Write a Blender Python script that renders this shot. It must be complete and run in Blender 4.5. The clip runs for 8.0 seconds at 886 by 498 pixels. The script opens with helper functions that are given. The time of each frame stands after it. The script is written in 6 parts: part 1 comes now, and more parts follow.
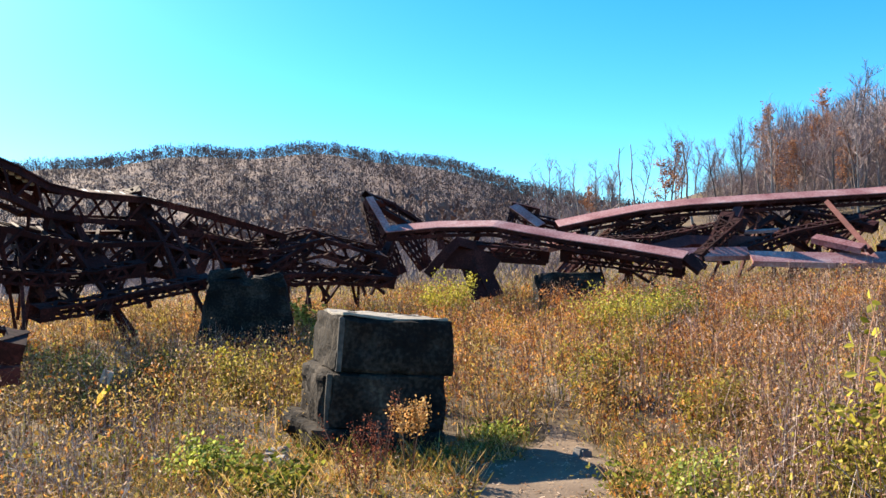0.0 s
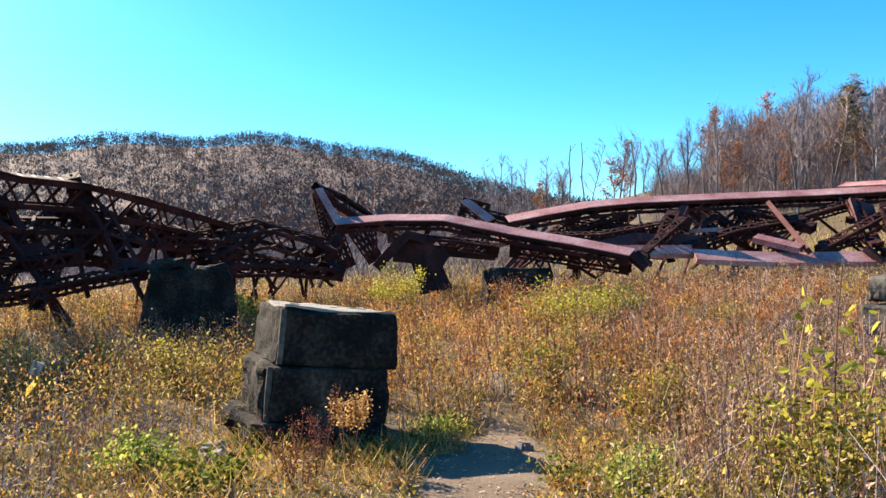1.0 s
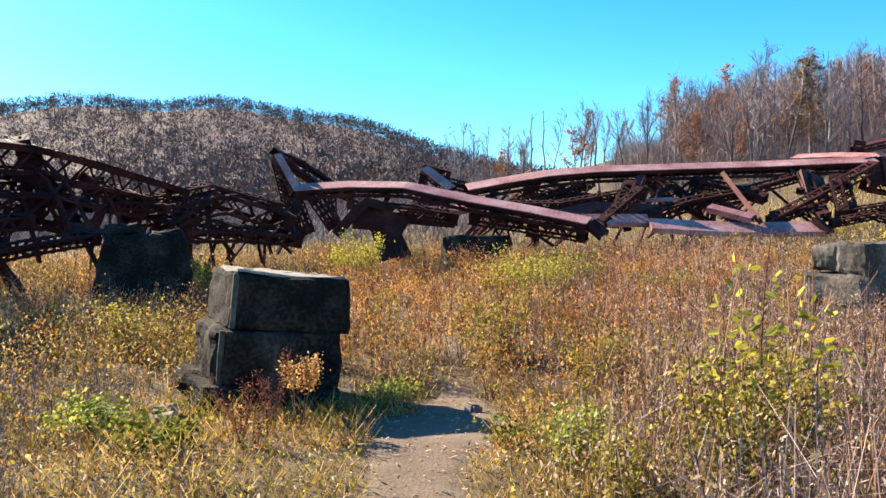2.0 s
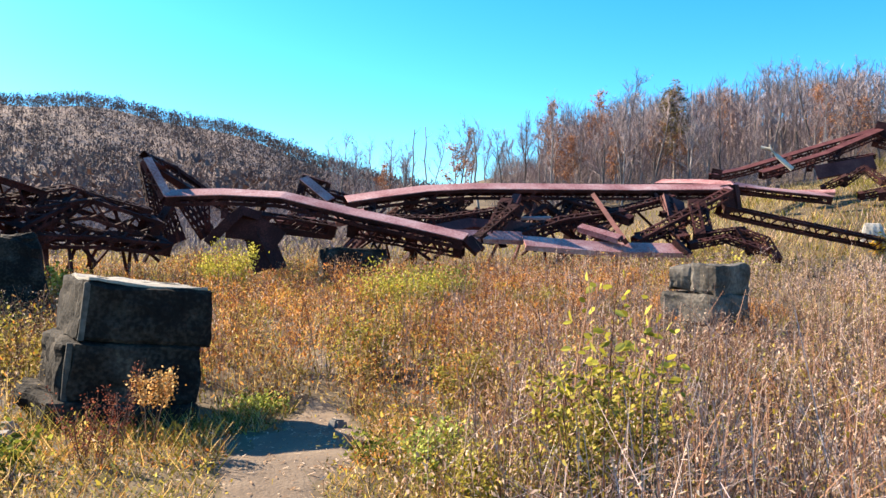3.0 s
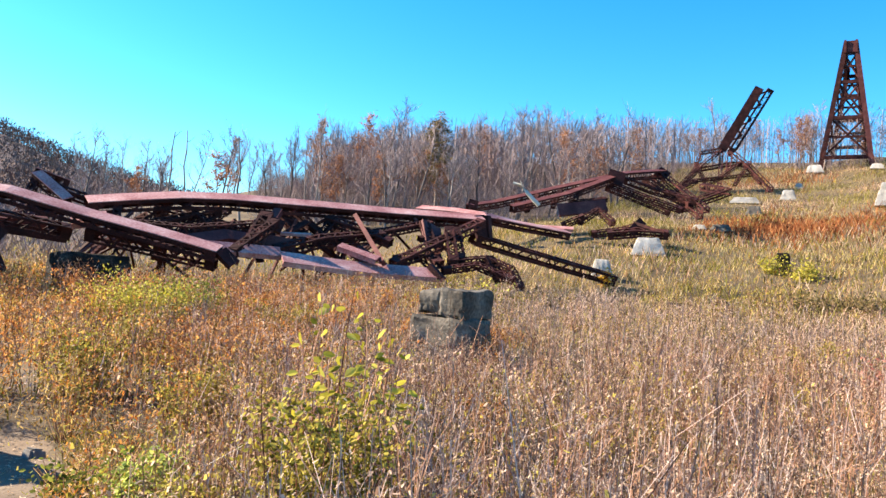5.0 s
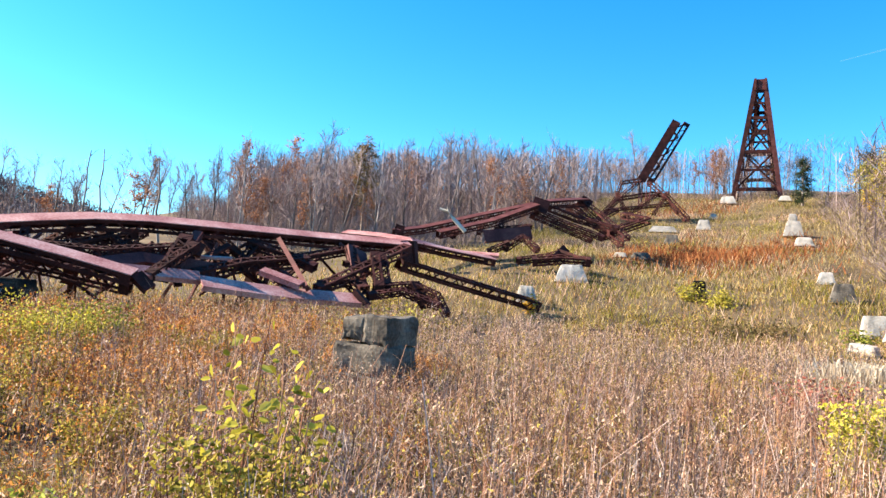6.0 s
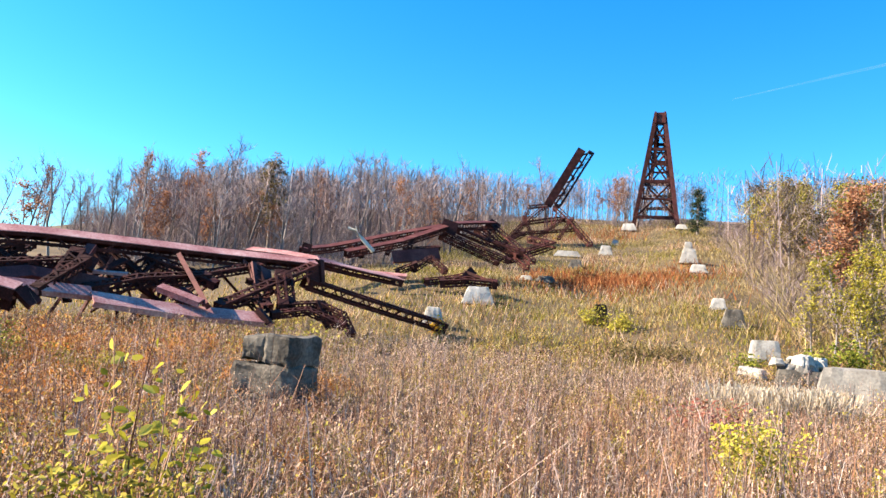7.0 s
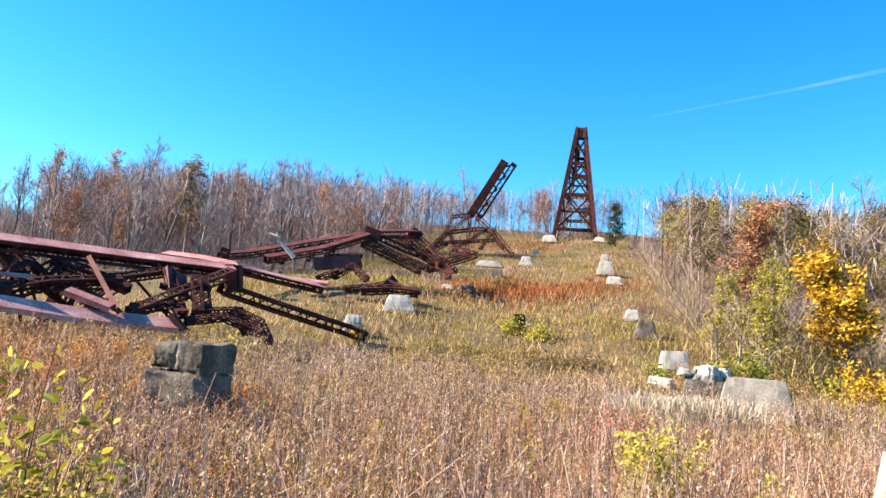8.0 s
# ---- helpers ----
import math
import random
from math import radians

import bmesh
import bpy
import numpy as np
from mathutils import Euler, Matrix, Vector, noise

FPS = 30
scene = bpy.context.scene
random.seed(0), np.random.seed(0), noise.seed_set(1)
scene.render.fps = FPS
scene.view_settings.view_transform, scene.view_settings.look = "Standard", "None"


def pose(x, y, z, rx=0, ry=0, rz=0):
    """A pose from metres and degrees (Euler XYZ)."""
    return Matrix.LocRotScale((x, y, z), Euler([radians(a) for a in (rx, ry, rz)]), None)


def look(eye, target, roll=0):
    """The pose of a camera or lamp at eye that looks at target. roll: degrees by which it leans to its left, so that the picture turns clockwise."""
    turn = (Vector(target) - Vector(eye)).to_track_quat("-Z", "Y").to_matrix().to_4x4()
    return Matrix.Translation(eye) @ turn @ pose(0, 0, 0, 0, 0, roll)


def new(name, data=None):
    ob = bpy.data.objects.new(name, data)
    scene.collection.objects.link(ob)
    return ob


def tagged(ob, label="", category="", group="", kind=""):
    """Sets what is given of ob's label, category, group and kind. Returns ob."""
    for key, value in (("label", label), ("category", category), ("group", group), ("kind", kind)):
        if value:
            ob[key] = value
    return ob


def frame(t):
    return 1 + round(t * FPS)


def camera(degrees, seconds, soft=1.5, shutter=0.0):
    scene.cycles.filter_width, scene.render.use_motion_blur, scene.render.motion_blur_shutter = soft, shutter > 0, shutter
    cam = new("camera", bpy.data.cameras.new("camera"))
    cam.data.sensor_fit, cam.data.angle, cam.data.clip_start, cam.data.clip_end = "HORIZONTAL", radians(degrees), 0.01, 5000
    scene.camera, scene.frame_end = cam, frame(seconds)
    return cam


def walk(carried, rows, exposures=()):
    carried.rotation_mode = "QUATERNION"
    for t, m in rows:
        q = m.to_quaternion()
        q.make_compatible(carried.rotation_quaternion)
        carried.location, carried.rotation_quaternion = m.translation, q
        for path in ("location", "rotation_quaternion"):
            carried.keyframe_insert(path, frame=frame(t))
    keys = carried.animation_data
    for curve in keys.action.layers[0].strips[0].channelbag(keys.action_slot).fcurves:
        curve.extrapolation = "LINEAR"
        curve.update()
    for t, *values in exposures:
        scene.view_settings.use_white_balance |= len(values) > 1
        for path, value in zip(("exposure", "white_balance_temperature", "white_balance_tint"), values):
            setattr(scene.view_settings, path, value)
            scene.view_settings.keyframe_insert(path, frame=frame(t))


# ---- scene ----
cam = camera(59.7, 8.0)
PATH = [
    (0, (0.019, -0.019, 1.682), (0.019, 1.979, 1.766), -2.2),
    (0.5, (0.039, 0.002, 1.674), (0.074, 2.0, 1.753), -2.6),
    (1, (0.075, 0.045, 1.669), (0.2, 2.04, 1.734), -1.4),
    (1.2, (0.112, 0.033, 1.66), (0.278, 2.025, 1.727), -1.1),
    (2.3, (0.182, -0.073, 1.65), (0.462, 1.907, 1.609), -1.3),
    (2.5, (0.209, -0.068, 1.659), (0.561, 1.9, 1.632), -1.4),
    (3, (0.275, -0.064, 1.657), (0.797, 1.867, 1.669), 0.4),
    (3.5, (0.325, -0.047, 1.671), (1.004, 1.835, 1.701), 1.7),
    (4, (0.406, 0.006, 1.677), (1.215, 1.834, 1.73), 2.6),
    (4.5, (0.472, 0.041, 1.658), (1.434, 1.793, 1.716), 3.1),
    (6, (0.616, 0.188, 1.693), (1.838, 1.764, 1.849), 3.7),
    (6.5, (0.673, 0.227, 1.692), (1.977, 1.729, 1.903), 3.5),
    (7, (0.728, 0.251, 1.683), (2.12, 1.67, 1.909), 4.3),
    (7.5, (0.71, 0.172, 1.705), (2.184, 1.502, 1.944), 4.3),
    (8, (0.686, 0.114, 1.702), (2.207, 1.385, 1.964), 4.8),
]
walk(cam, [(t, look(eye, target, roll)) for t, eye, target, roll in PATH], ((0, 1.76), (1.2, 1.78), (3, 1.98), (4.5, 2.04), (8, 2.02)))

# ---- world, sun ----
SUN_AZ, SUN_EL = -42.0, 31.5
world = bpy.data.worlds.new("world")
scene.world = world
world.use_nodes = True
wn = world.node_tree.nodes
sky = wn.new("ShaderNodeTexSky")
sky.sky_type = "NISHITA"
sky.sun_disc = False
sky.sun_elevation = radians(SUN_EL)
sky.sun_rotation = radians(SUN_AZ % 360)
sky.altitude = 500
sky.air_density, sky.dust_density, sky.ozone_density = 1.0, 0.3, 3.0
wn["Background"].inputs["Strength"].default_value = 0.08
deepen = wn.new("ShaderNodeHueSaturation")
deepen.inputs["Saturation"].default_value = 1.38
haze_tint = wn.new("ShaderNodeMix")
haze_tint.data_type, haze_tint.blend_type = "RGBA", "MULTIPLY"
haze_tint.inputs["Factor"].default_value = 1.0
wl = world.node_tree.links
wl.new(sky.outputs[0], deepen.inputs["Color"])
wl.new(deepen.outputs[0], haze_tint.inputs[6])
haze_tint.inputs[7].default_value = (0.68, 1.02, 1.05, 1)
wl.new(haze_tint.outputs[2], wn["Background"].inputs["Color"])

sun_data = bpy.data.lights.new("sun", "SUN")
sun_data.energy, sun_data.angle, sun_data.color = 5.0, radians(0.5), (1.0, 0.85, 0.66)
sun = new("sun", sun_data)
sun_dir = Vector((math.sin(radians(SUN_AZ)) * math.cos(radians(SUN_EL)), math.cos(radians(SUN_AZ)) * math.cos(radians(SUN_EL)), math.sin(radians(SUN_EL))))
sun.matrix_world = look(sun_dir * 60, (0, 0, 0))


# ---- materials ----
def material(name, stops, scale=4.0, rough=0.8, bump=0.3, fine=40.0, metal=0.0, spread="noise", coords="Object", weight=0.6, spec=0.4, thin=0.0):
    """A procedural surface: a colour ramp over two scales of noise (and over each island or object), with fine relief."""
    m = bpy.data.materials.new(name)
    m.use_nodes = True
    nt = m.node_tree
    n, l = nt.nodes, nt.links
    b = n["Principled BSDF"]
    b.inputs["Roughness"].default_value = rough
    b.inputs["Metallic"].default_value = metal
    b.inputs["Specular IOR Level"].default_value = 0.06 if spread == "island" else spec
    tc = n.new("ShaderNodeTexCoord")
    big, small = n.new("ShaderNodeTexNoise"), n.new("ShaderNodeTexNoise")
    big.inputs["Scale"].default_value, small.inputs["Scale"].default_value = scale, fine
    big.inputs["Detail"].default_value, small.inputs["Detail"].default_value = 5.0, 4.0
    for t in (big, small):
        l.new(tc.outputs[coords], t.inputs["Vector"])
    mix = n.new("ShaderNodeMix")
    mix.inputs["Factor"].default_value = 1 - weight
    l.new(big.outputs["Fac"], mix.inputs["A"])
    l.new(small.outputs["Fac"], mix.inputs["B"])
    value = mix.outputs["Result"]
    if spread != "noise":
        src = n.new("ShaderNodeNewGeometry").outputs["Random Per Island"] if spread == "island" else n.new("ShaderNodeObjectInfo").outputs["Random"]
        mix2 = n.new("ShaderNodeMix")
        mix2.inputs["Factor"].default_value = 0.72 if spread == "island" else 0.3
        l.new(value, mix2.inputs["A"])
        l.new(src, mix2.inputs["B"])
        value = mix2.outputs["Result"]
    ramp = n.new("ShaderNodeValToRGB")
    e = ramp.color_ramp.elements
    while len(e) < len(stops):
        e.new(0.5)
    for i, (p, c) in enumerate(stops):
        e[i].position, e[i].color = p, (*c, 1)
    l.new(value, ramp.inputs["Fac"])
    l.new(ramp.outputs["Color"], b.inputs["Base Color"])
    if bump:
        bp = n.new("ShaderNodeBump")
        bp.inputs["Strength"].default_value, bp.inputs["Distance"].default_value = bump, 0.03
        l.new(mix.outputs["Result"], bp.inputs["Height"])
        l.new(bp.outputs["Normal"], b.inputs["Normal"])
    if thin:
        through_leaf, both = n.new("ShaderNodeBsdfTranslucent"), n.new("ShaderNodeMixShader")
        both.inputs["Fac"].default_value = thin
        l.new(ramp.outputs["Color"], through_leaf.inputs["Color"])
        l.new(b.outputs[0], both.inputs[1])
        l.new(through_leaf.outputs[0], both.inputs[2])
        l.new(both.outputs[0], n["Material Output"].inputs["Surface"])
    return m


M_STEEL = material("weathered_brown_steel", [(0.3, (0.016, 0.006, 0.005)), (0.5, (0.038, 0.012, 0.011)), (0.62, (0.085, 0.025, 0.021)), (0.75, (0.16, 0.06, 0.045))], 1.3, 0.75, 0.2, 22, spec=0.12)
# faded red paint; the pale pink also paints in sky sheen on upturned plates
M_PLATE = material("faded_red_plate_sky_sheen", [(0.3, (0.15, 0.05, 0.048)), (0.43, (0.28, 0.118, 0.112)), (0.55, (0.41, 0.222, 0.21)), (0.72, (0.56, 0.42, 0.39))], 0.9, 0.7, 0.15, 14, spec=0.08)
M_RUST = material("bright_rust_steel", [(0.3, (0.045, 0.014, 0.014)), (0.5, (0.095, 0.03, 0.028)), (0.7, (0.16, 0.064, 0.055))], 1.5, 0.7, 0.2, 20, spec=0.12)
# sandstone set near black: the shade on its faces is in the colour
M_STONE = material("shade_darkened_sandstone", [(0.3, (0.006, 0.005, 0.005)), (0.47, (0.016, 0.013, 0.011)), (0.6, (0.05, 0.04, 0.031)), (0.78, (0.15, 0.125, 0.095))], 2.2, 0.9, 0.9, 26, spec=0.08)
# paler copy of the sandstone, with sunlight on the top painted in
M_STONE_SUNLIT = material("sunlit_sandstone_top", [(0.3, (0.13, 0.11, 0.085)), (0.5, (0.26, 0.225, 0.175)), (0.7, (0.37, 0.33, 0.27))], 3, 0.9, 0.6, 30)
M_GREY = material("grey_weathered_stone", [(0.3, (0.03, 0.026, 0.022)), (0.46, (0.075, 0.066, 0.056)), (0.6, (0.15, 0.132, 0.11)), (0.75, (0.25, 0.22, 0.18))], 1.6, 0.9, 0.8, 18, spec=0.08)
M_GREY_PALE = material("pale_grey_stone", [(0.3, (0.1, 0.09, 0.08)), (0.48, (0.2, 0.185, 0.165)), (0.7, (0.33, 0.3, 0.26))], 1.2, 0.9, 0.8, 14, spec=0.1)
M_CONC = material("pale_concrete", [(0.3, (0.14, 0.125, 0.105)), (0.45, (0.29, 0.268, 0.235)), (0.65, (0.43, 0.4, 0.36))], 1.2, 0.85, 0.4, 12)
M_BARK = material("grey_brown_bark", [(0.3, (0.1, 0.08, 0.07)), (0.5, (0.21, 0.17, 0.15)), (0.7, (0.34, 0.29, 0.26))], 2, 0.9, 0.4, 15, spread="object")
M_TWIG = material("bare_twigs", [(0.25, (0.17, 0.127, 0.122)), (0.5, (0.3, 0.23, 0.217)), (0.75, (0.44, 0.35, 0.327))], 0.4, 0.9, 0.0, 3, spread="island")
M_TWIG_RED = material("russet_leafed_twigs", [(0.25, (0.12, 0.06, 0.045)), (0.5, (0.26, 0.13, 0.085)), (0.75, (0.38, 0.22, 0.15))], 0.4, 0.9, 0.0, 3, spread="island")
M_PALE_BARK = material("pale_birch_bark", [(0.3, (0.13, 0.115, 0.105)), (0.6, (0.27, 0.245, 0.23))], 1.5, 0.85, 0.2, 8)
M_PALE_WOOD = material("bleached_wood", [(0.3, (0.36, 0.31, 0.24)), (0.6, (0.58, 0.51, 0.42))], 2, 0.8, 0.3, 20)
M_GROUND = material("dry_meadow_ground", [(0.3, (0.03, 0.02, 0.01)), (0.45, (0.07, 0.046, 0.02)), (0.58, (0.12, 0.08, 0.036)), (0.72, (0.17, 0.11, 0.058))], 0.25, 0.95, 0.6, 9, coords="Object")
M_LITTER = material("woodland_leaf_litter", [(0.3, (0.11, 0.08, 0.072)), (0.5, (0.2, 0.145, 0.125)), (0.7, (0.29, 0.205, 0.16))], 0.06, 0.95, 0.4, 2.0, spec=0.1)
M_DIRT = material("trodden_sandy_path", [(0.3, (0.07, 0.045, 0.026)), (0.5, (0.14, 0.095, 0.058)), (0.7, (0.22, 0.16, 0.1))], 2.5, 0.95, 0.7, 45)


# ---- the lie of the land ----
def softplus(v, w):
    return w * np.logaddexp(0, v / w)


def smooth(v, a, b):
    t = np.clip((v - a) / (b - a), 0, 1)
    return t * t * (3 - 2 * t)


def ground_z(x, y):
    x, y = np.asarray(x, float), np.asarray(y, float)
    u = 0.866 * x + 0.5 * y
    z = 0.2 * softplus(u - 34, 8.0)
    z = 31 - softplus(31 - z, 3.0)
    z = z + 1.0 * smooth(0.5 * x - 0.866 * y, -4, 4) * smooth(u, 30, 85) + 0.9 * smooth(u, 108, 126)
    z = z + 1.3 * np.exp(-((x - 38) ** 2 + (y - 39.5) ** 2) / 130.0)
    z = z * (1 - smooth(y - 0.9 * x, 70, 170))
    z = z + 0.04 * (softplus(y - 30, 8.0) - softplus(y - 90, 10.0))
    z = z - 0.5 * np.exp(-((x - 24) ** 2 + (y - 7) ** 2) / 120.0)
    z = z + 0.35 * smooth(y, 10, 22) * (1 - smooth(x, 12, 30)) * smooth(x, -60, -12) + 0.35 * smooth(-x, 3, 9) * smooth(y, 4, 16)
    # the wooded ridge across the valley
    ridge = 114 * (1 - smooth(x + 0.07 * y, -57, 302))
    z = z + ridge * smooth(y + 0.1 * x, 128, 678) * (0.96 + 0.02 * np.sin(x / 41) + 0.02 * np.sin(x / 17 + 1))
    z = z + 0.06 * np.sin(x * 0.9 + 0.5 * y) + 0.05 * np.sin(y * 1.3 - 0.4 * x + 1) + 0.12 * np.sin(x * 0.21 + 2) * np.sin(y * 0.24)
    return z


def gz(x, y):
    return float(ground_z(x, y))


def raw_mesh(name, verts, faces, mat, smooth_shade=False):
    me = bpy.data.meshes.new(name)
    verts, faces = np.asarray(verts, dtype=np.float32), np.asarray(faces, dtype=np.int32)
    k = faces.shape[1]
    me.vertices.add(len(verts))
    me.vertices.foreach_set("co", verts.ravel())
    me.loops.add(faces.size)
    me.loops.foreach_set("vertex_index", faces.ravel())
    me.polygons.add(len(faces))
    me.polygons.foreach_set("loop_start", np.arange(0, faces.size, k, dtype=np.int32))
    me.polygons.foreach_set("use_smooth", np.full(len(faces), smooth_shade))
    me.update(calc_edges=True)
    me.validate()
    me.materials.append(mat)
    return me


class Soup:
    """Gathers quads for one mesh."""

    def __init__(self):
        self.v, self.f = [], []

    def box(self, pts, normal, w, h, du=0.0, dn=0.0):
        """A bar of section w x h swept along pts; normal is its upper face's way; du, dn shift it sideways and along the normal."""
        pts = [Vector(p) for p in pts]
        base = len(self.v)
        for i, p in enumerate(pts):
            t = (pts[min(i + 1, len(pts) - 1)] - pts[max(i - 1, 0)]).normalized()
            s = t.cross(normal)
            s = s.normalized() if s.length > 1e-4 else t.orthogonal().normalized()
            n = s.cross(t)
            c = p + s * du + n * dn
            for a, b in ((-1, -1), (1, -1), (1, 1), (-1, 1)):
                self.v.append(c + s * (a * w / 2) + n * (b * h / 2))
        for i in range(len(pts) - 1):
            o = base + 4 * i
            for k in range(4):
                self.f.append((o + k, o + (k + 1) % 4, o + 4 + (k + 1) % 4, o + 4 + k))
        e = base + 4 * (len(pts) - 1)
        self.f += [(base + 3, base + 2, base + 1, base), (e, e + 1, e + 2, e + 3)]

    def angles(self, pts, nrm, w, h, a, th=0.025):
        """Four corner angles of a box w x h along pts, tied by batten plates at both ends into one body."""
        pts = [Vector(p) for p in pts]
        e0, e1 = (pts[1] - pts[0]).length, (pts[-1] - pts[-2]).length
        st = [pts[0], pts[0].lerp(pts[1], min(0.3, 0.4 * e0) / e0)] + pts[1:-1] + [pts[-1].lerp(pts[-2], min(0.3, 0.4 * e1) / e1), pts[-1]]
        base = len(self.v)
        corners = ((-1, -1), (1, -1), (1, 1), (-1, 1))
        for i, p in enumerate(st):
            t = (st[min(i + 1, len(st) - 1)] - st[max(i - 1, 0)]).normalized()
            s = t.cross(nrm)
            s = s.normalized() if s.length > 1e-4 else t.orthogonal().normalized()
            n = s.cross(t)
            for k in range(4):
                cu, cn = corners[k]
                o = p + s * (cu * w / 2) + n * (cn * h / 2)
                nx, pv = corners[(k + 1) % 4], corners[k - 1]
                dn = (s * (nx[0] - cu) + n * (nx[1] - cn)) / 2
                dp = (s * (pv[0] - cu) + n * (pv[1] - cn)) / 2
                self.v += [o, o + dn * a, o + dn * a + dp * th, o + (dn + dp) * th, o + dp * a + dn * th, o + dp * a]
        for i in range(len(st) - 1):
            for k in range(4):
                b, c = base + 24 * i + 6 * k, base + 24 * (i + 1) + 6 * k
                for q in range(6):
                    r = (q + 1) % 6
                    self.f.append((b + q, b + r, c + r, c + q))
                if i in (0, len(st) - 2):
                    nb = base + 24 * i + 6 * ((k + 1) % 4)
                    self.f.append((b + 1, nb + 5, nb + 29, b + 25))

    def mesh(self, name, mat):
        return raw_mesh(name, [tuple(v) for v in self.v], self.f, mat)


def part(name, data, material_, parent, label=""):
    """One mesh object under a thing or a part. data: a bmesh, a Soup or a mesh."""
    if isinstance(data, Soup):
        data = data.mesh(name, material_)
    elif isinstance(data, bmesh.types.BMesh):
        me = bpy.data.meshes.new(name)
        data.to_mesh(me)
        data.free()
        me.materials.append(material_)
        data = me
    ob = new(name, data)
    ob.parent = parent
    if parent is not None:
        ob.matrix_parent_inverse = parent.matrix_basis.inverted() if parent.parent is None else Matrix()
    return tagged(ob, label=label)


def thing(name, x, y, z, label, category, group=""):
    """An Empty at a thing's base; its parts are given in world places."""
    ob = new(name)
    ob.empty_display_size = 0.2
    ob.location = (x, y, z)
    return tagged(ob, label=label, category=category, group=group)


# ---- ground ----
def build_ground():
    rings = np.concatenate([[0.0], np.geomspace(0.6, 1600, 160)])
    az = np.linspace(0, 2 * np.pi, 281)[:-1]
    R, A = np.meshgrid(rings[1:], az, indexing="ij")
    X, Y = R * np.sin(A), R * np.cos(A)
    Z = ground_z(X, Y)
    v = np.stack([X, Y, Z], -1).reshape(-1, 3)
    v = np.concatenate([v, [[0, 0, gz(0, 0)]]])
    n = len(az)
    i, j = np.meshgrid(np.arange(len(rings) - 2), np.arange(n), indexing="ij")
    a, b = i * n + j, i * n + (j + 1) % n
    f = np.stack([a, b, b + n, a + n], -1).reshape(-1, 4)
    c = len(v) - 1
    me = bpy.data.meshes.new("ground")
    me.from_pydata([tuple(p) for p in v], [], [tuple(q)[::-1] for q in f.tolist()] + [(c, k, (k + 1) % n) for k in range(n)])
    for p in me.polygons:
        p.use_smooth = True
    me.materials.append(M_GROUND)
    me.materials.append(M_LITTER)
    for p in me.polygons:
        c = p.center
        if c.y - 0.9 * c.x > 105 or (0.5 * c.x - 0.866 * c.y > 12 and c.x > 40):
            p.material_index = 1
    return tagged(new("ground", me), label="uneven meadow soil under dry autumn grass and brush", category="ground", kind="structure")


ground = build_ground()


def build_path():
    """Trodden earth that winds past the near pier, a thin sheet on the ground."""
    line = [(0.1, -1.5), (0.2, 1.5), (0.35, 3.5), (0.5, 5.0), (0.85, 6.2), (1.05, 7.2), (1.2, 8.5)]
    widths = [0.2, 0.2, 0.28, 0.42, 0.55, 0.36, 0.12]
    verts, faces = [], []
    n = 60
    for i in range(n + 1):
        s = i / n * (len(line) - 1)
        k = min(int(s), len(line) - 2)
        a, b = Vector(line[k]), Vector(line[k + 1])
        p = a.lerp(b, s - k)
        w = widths[k] * (1 - s + k) + widths[k + 1] * (s - k)
        d = (b - a).normalized()
        side = Vector((d.y, -d.x))
        for q in range(-3, 4):
            e = p + side * (w * q / 3 * (1 + 0.25 * math.sin(i * 0.7 + q)))
            verts.append((e.x, e.y, gz(e.x, e.y) + 0.012 - 0.03 * (abs(q) == 3)))
    for i in range(n):
        for q in range(6):
            o = i * 7 + q
            faces.append((o, o + 1, o + 8, o + 7))
    me = raw_mesh("footpath", verts, faces, M_DIRT, True)
    return tagged(new("footpath", me), label="narrow trodden sandy footpath past a stone pier", category="path", kind="structure")


footpath = build_path()
PATH_LINE = [(0.1, -1.5, 0.3), (0.2, 1.5, 0.3), (0.35, 3.5, 0.28), (0.5, 5.0, 0.42), (0.85, 6.2, 0.6), (1.05, 7.2, 0.42), (1.2, 8.5, 0.2)]


# ---- stone piers ----
def stone_block(cx, cy, cz, sx, sy, sz, seed, taper=0.0, rough=0.03, bev=0.04, cuts=5):
    """A rough-faced ashlar: bevelled, with uneven faces. Returns a bmesh centred at its place."""
    rnd = random.Random(seed)
    bm = bmesh.new()
    bmesh.ops.create_cube(bm, size=1.0)
    bmesh.ops.subdivide_edges(bm, edges=bm.edges[:], cuts=cuts, use_grid_fill=True)
    off = Vector((rnd.uniform(0, 50), rnd.uniform(0, 50), rnd.uniform(0, 50)))
    for v in bm.verts:
        c = v.co.copy()
        k = 1 - taper * (c.z + 0.5)
        p = Vector((c.x * sx * k, c.y * sy * k, c.z * sz))
        # rounded arrises
        m = [abs(c.x) > 0.49, abs(c.y) > 0.49, abs(c.z) > 0.49]
        if sum(m) >= 2:
            p *= 1 - bev / max(sx, sy, sz) * (1.3 if sum(m) == 3 else 1.0)
        d = noise.noise_vector((p + off) * 2.3) * rough + noise.noise_vector((p + off) * 7) * rough * 0.5
        # chipped arrises
        if sum(m) >= 2:
            chip = max(0.0, noise.noise((p + off) * 3.1) - 0.12) * rough * 3.0
            d -= p.normalized() * chip
        v.co = p + d
    return bm


def put_block(name, bm, x, y, z, turn, mat, parent, label=""):
    bmesh.ops.transform(bm, matrix=pose(x, y, z, 0, 0, turn), verts=bm.verts)
    return part(name, bm, mat, parent, label)


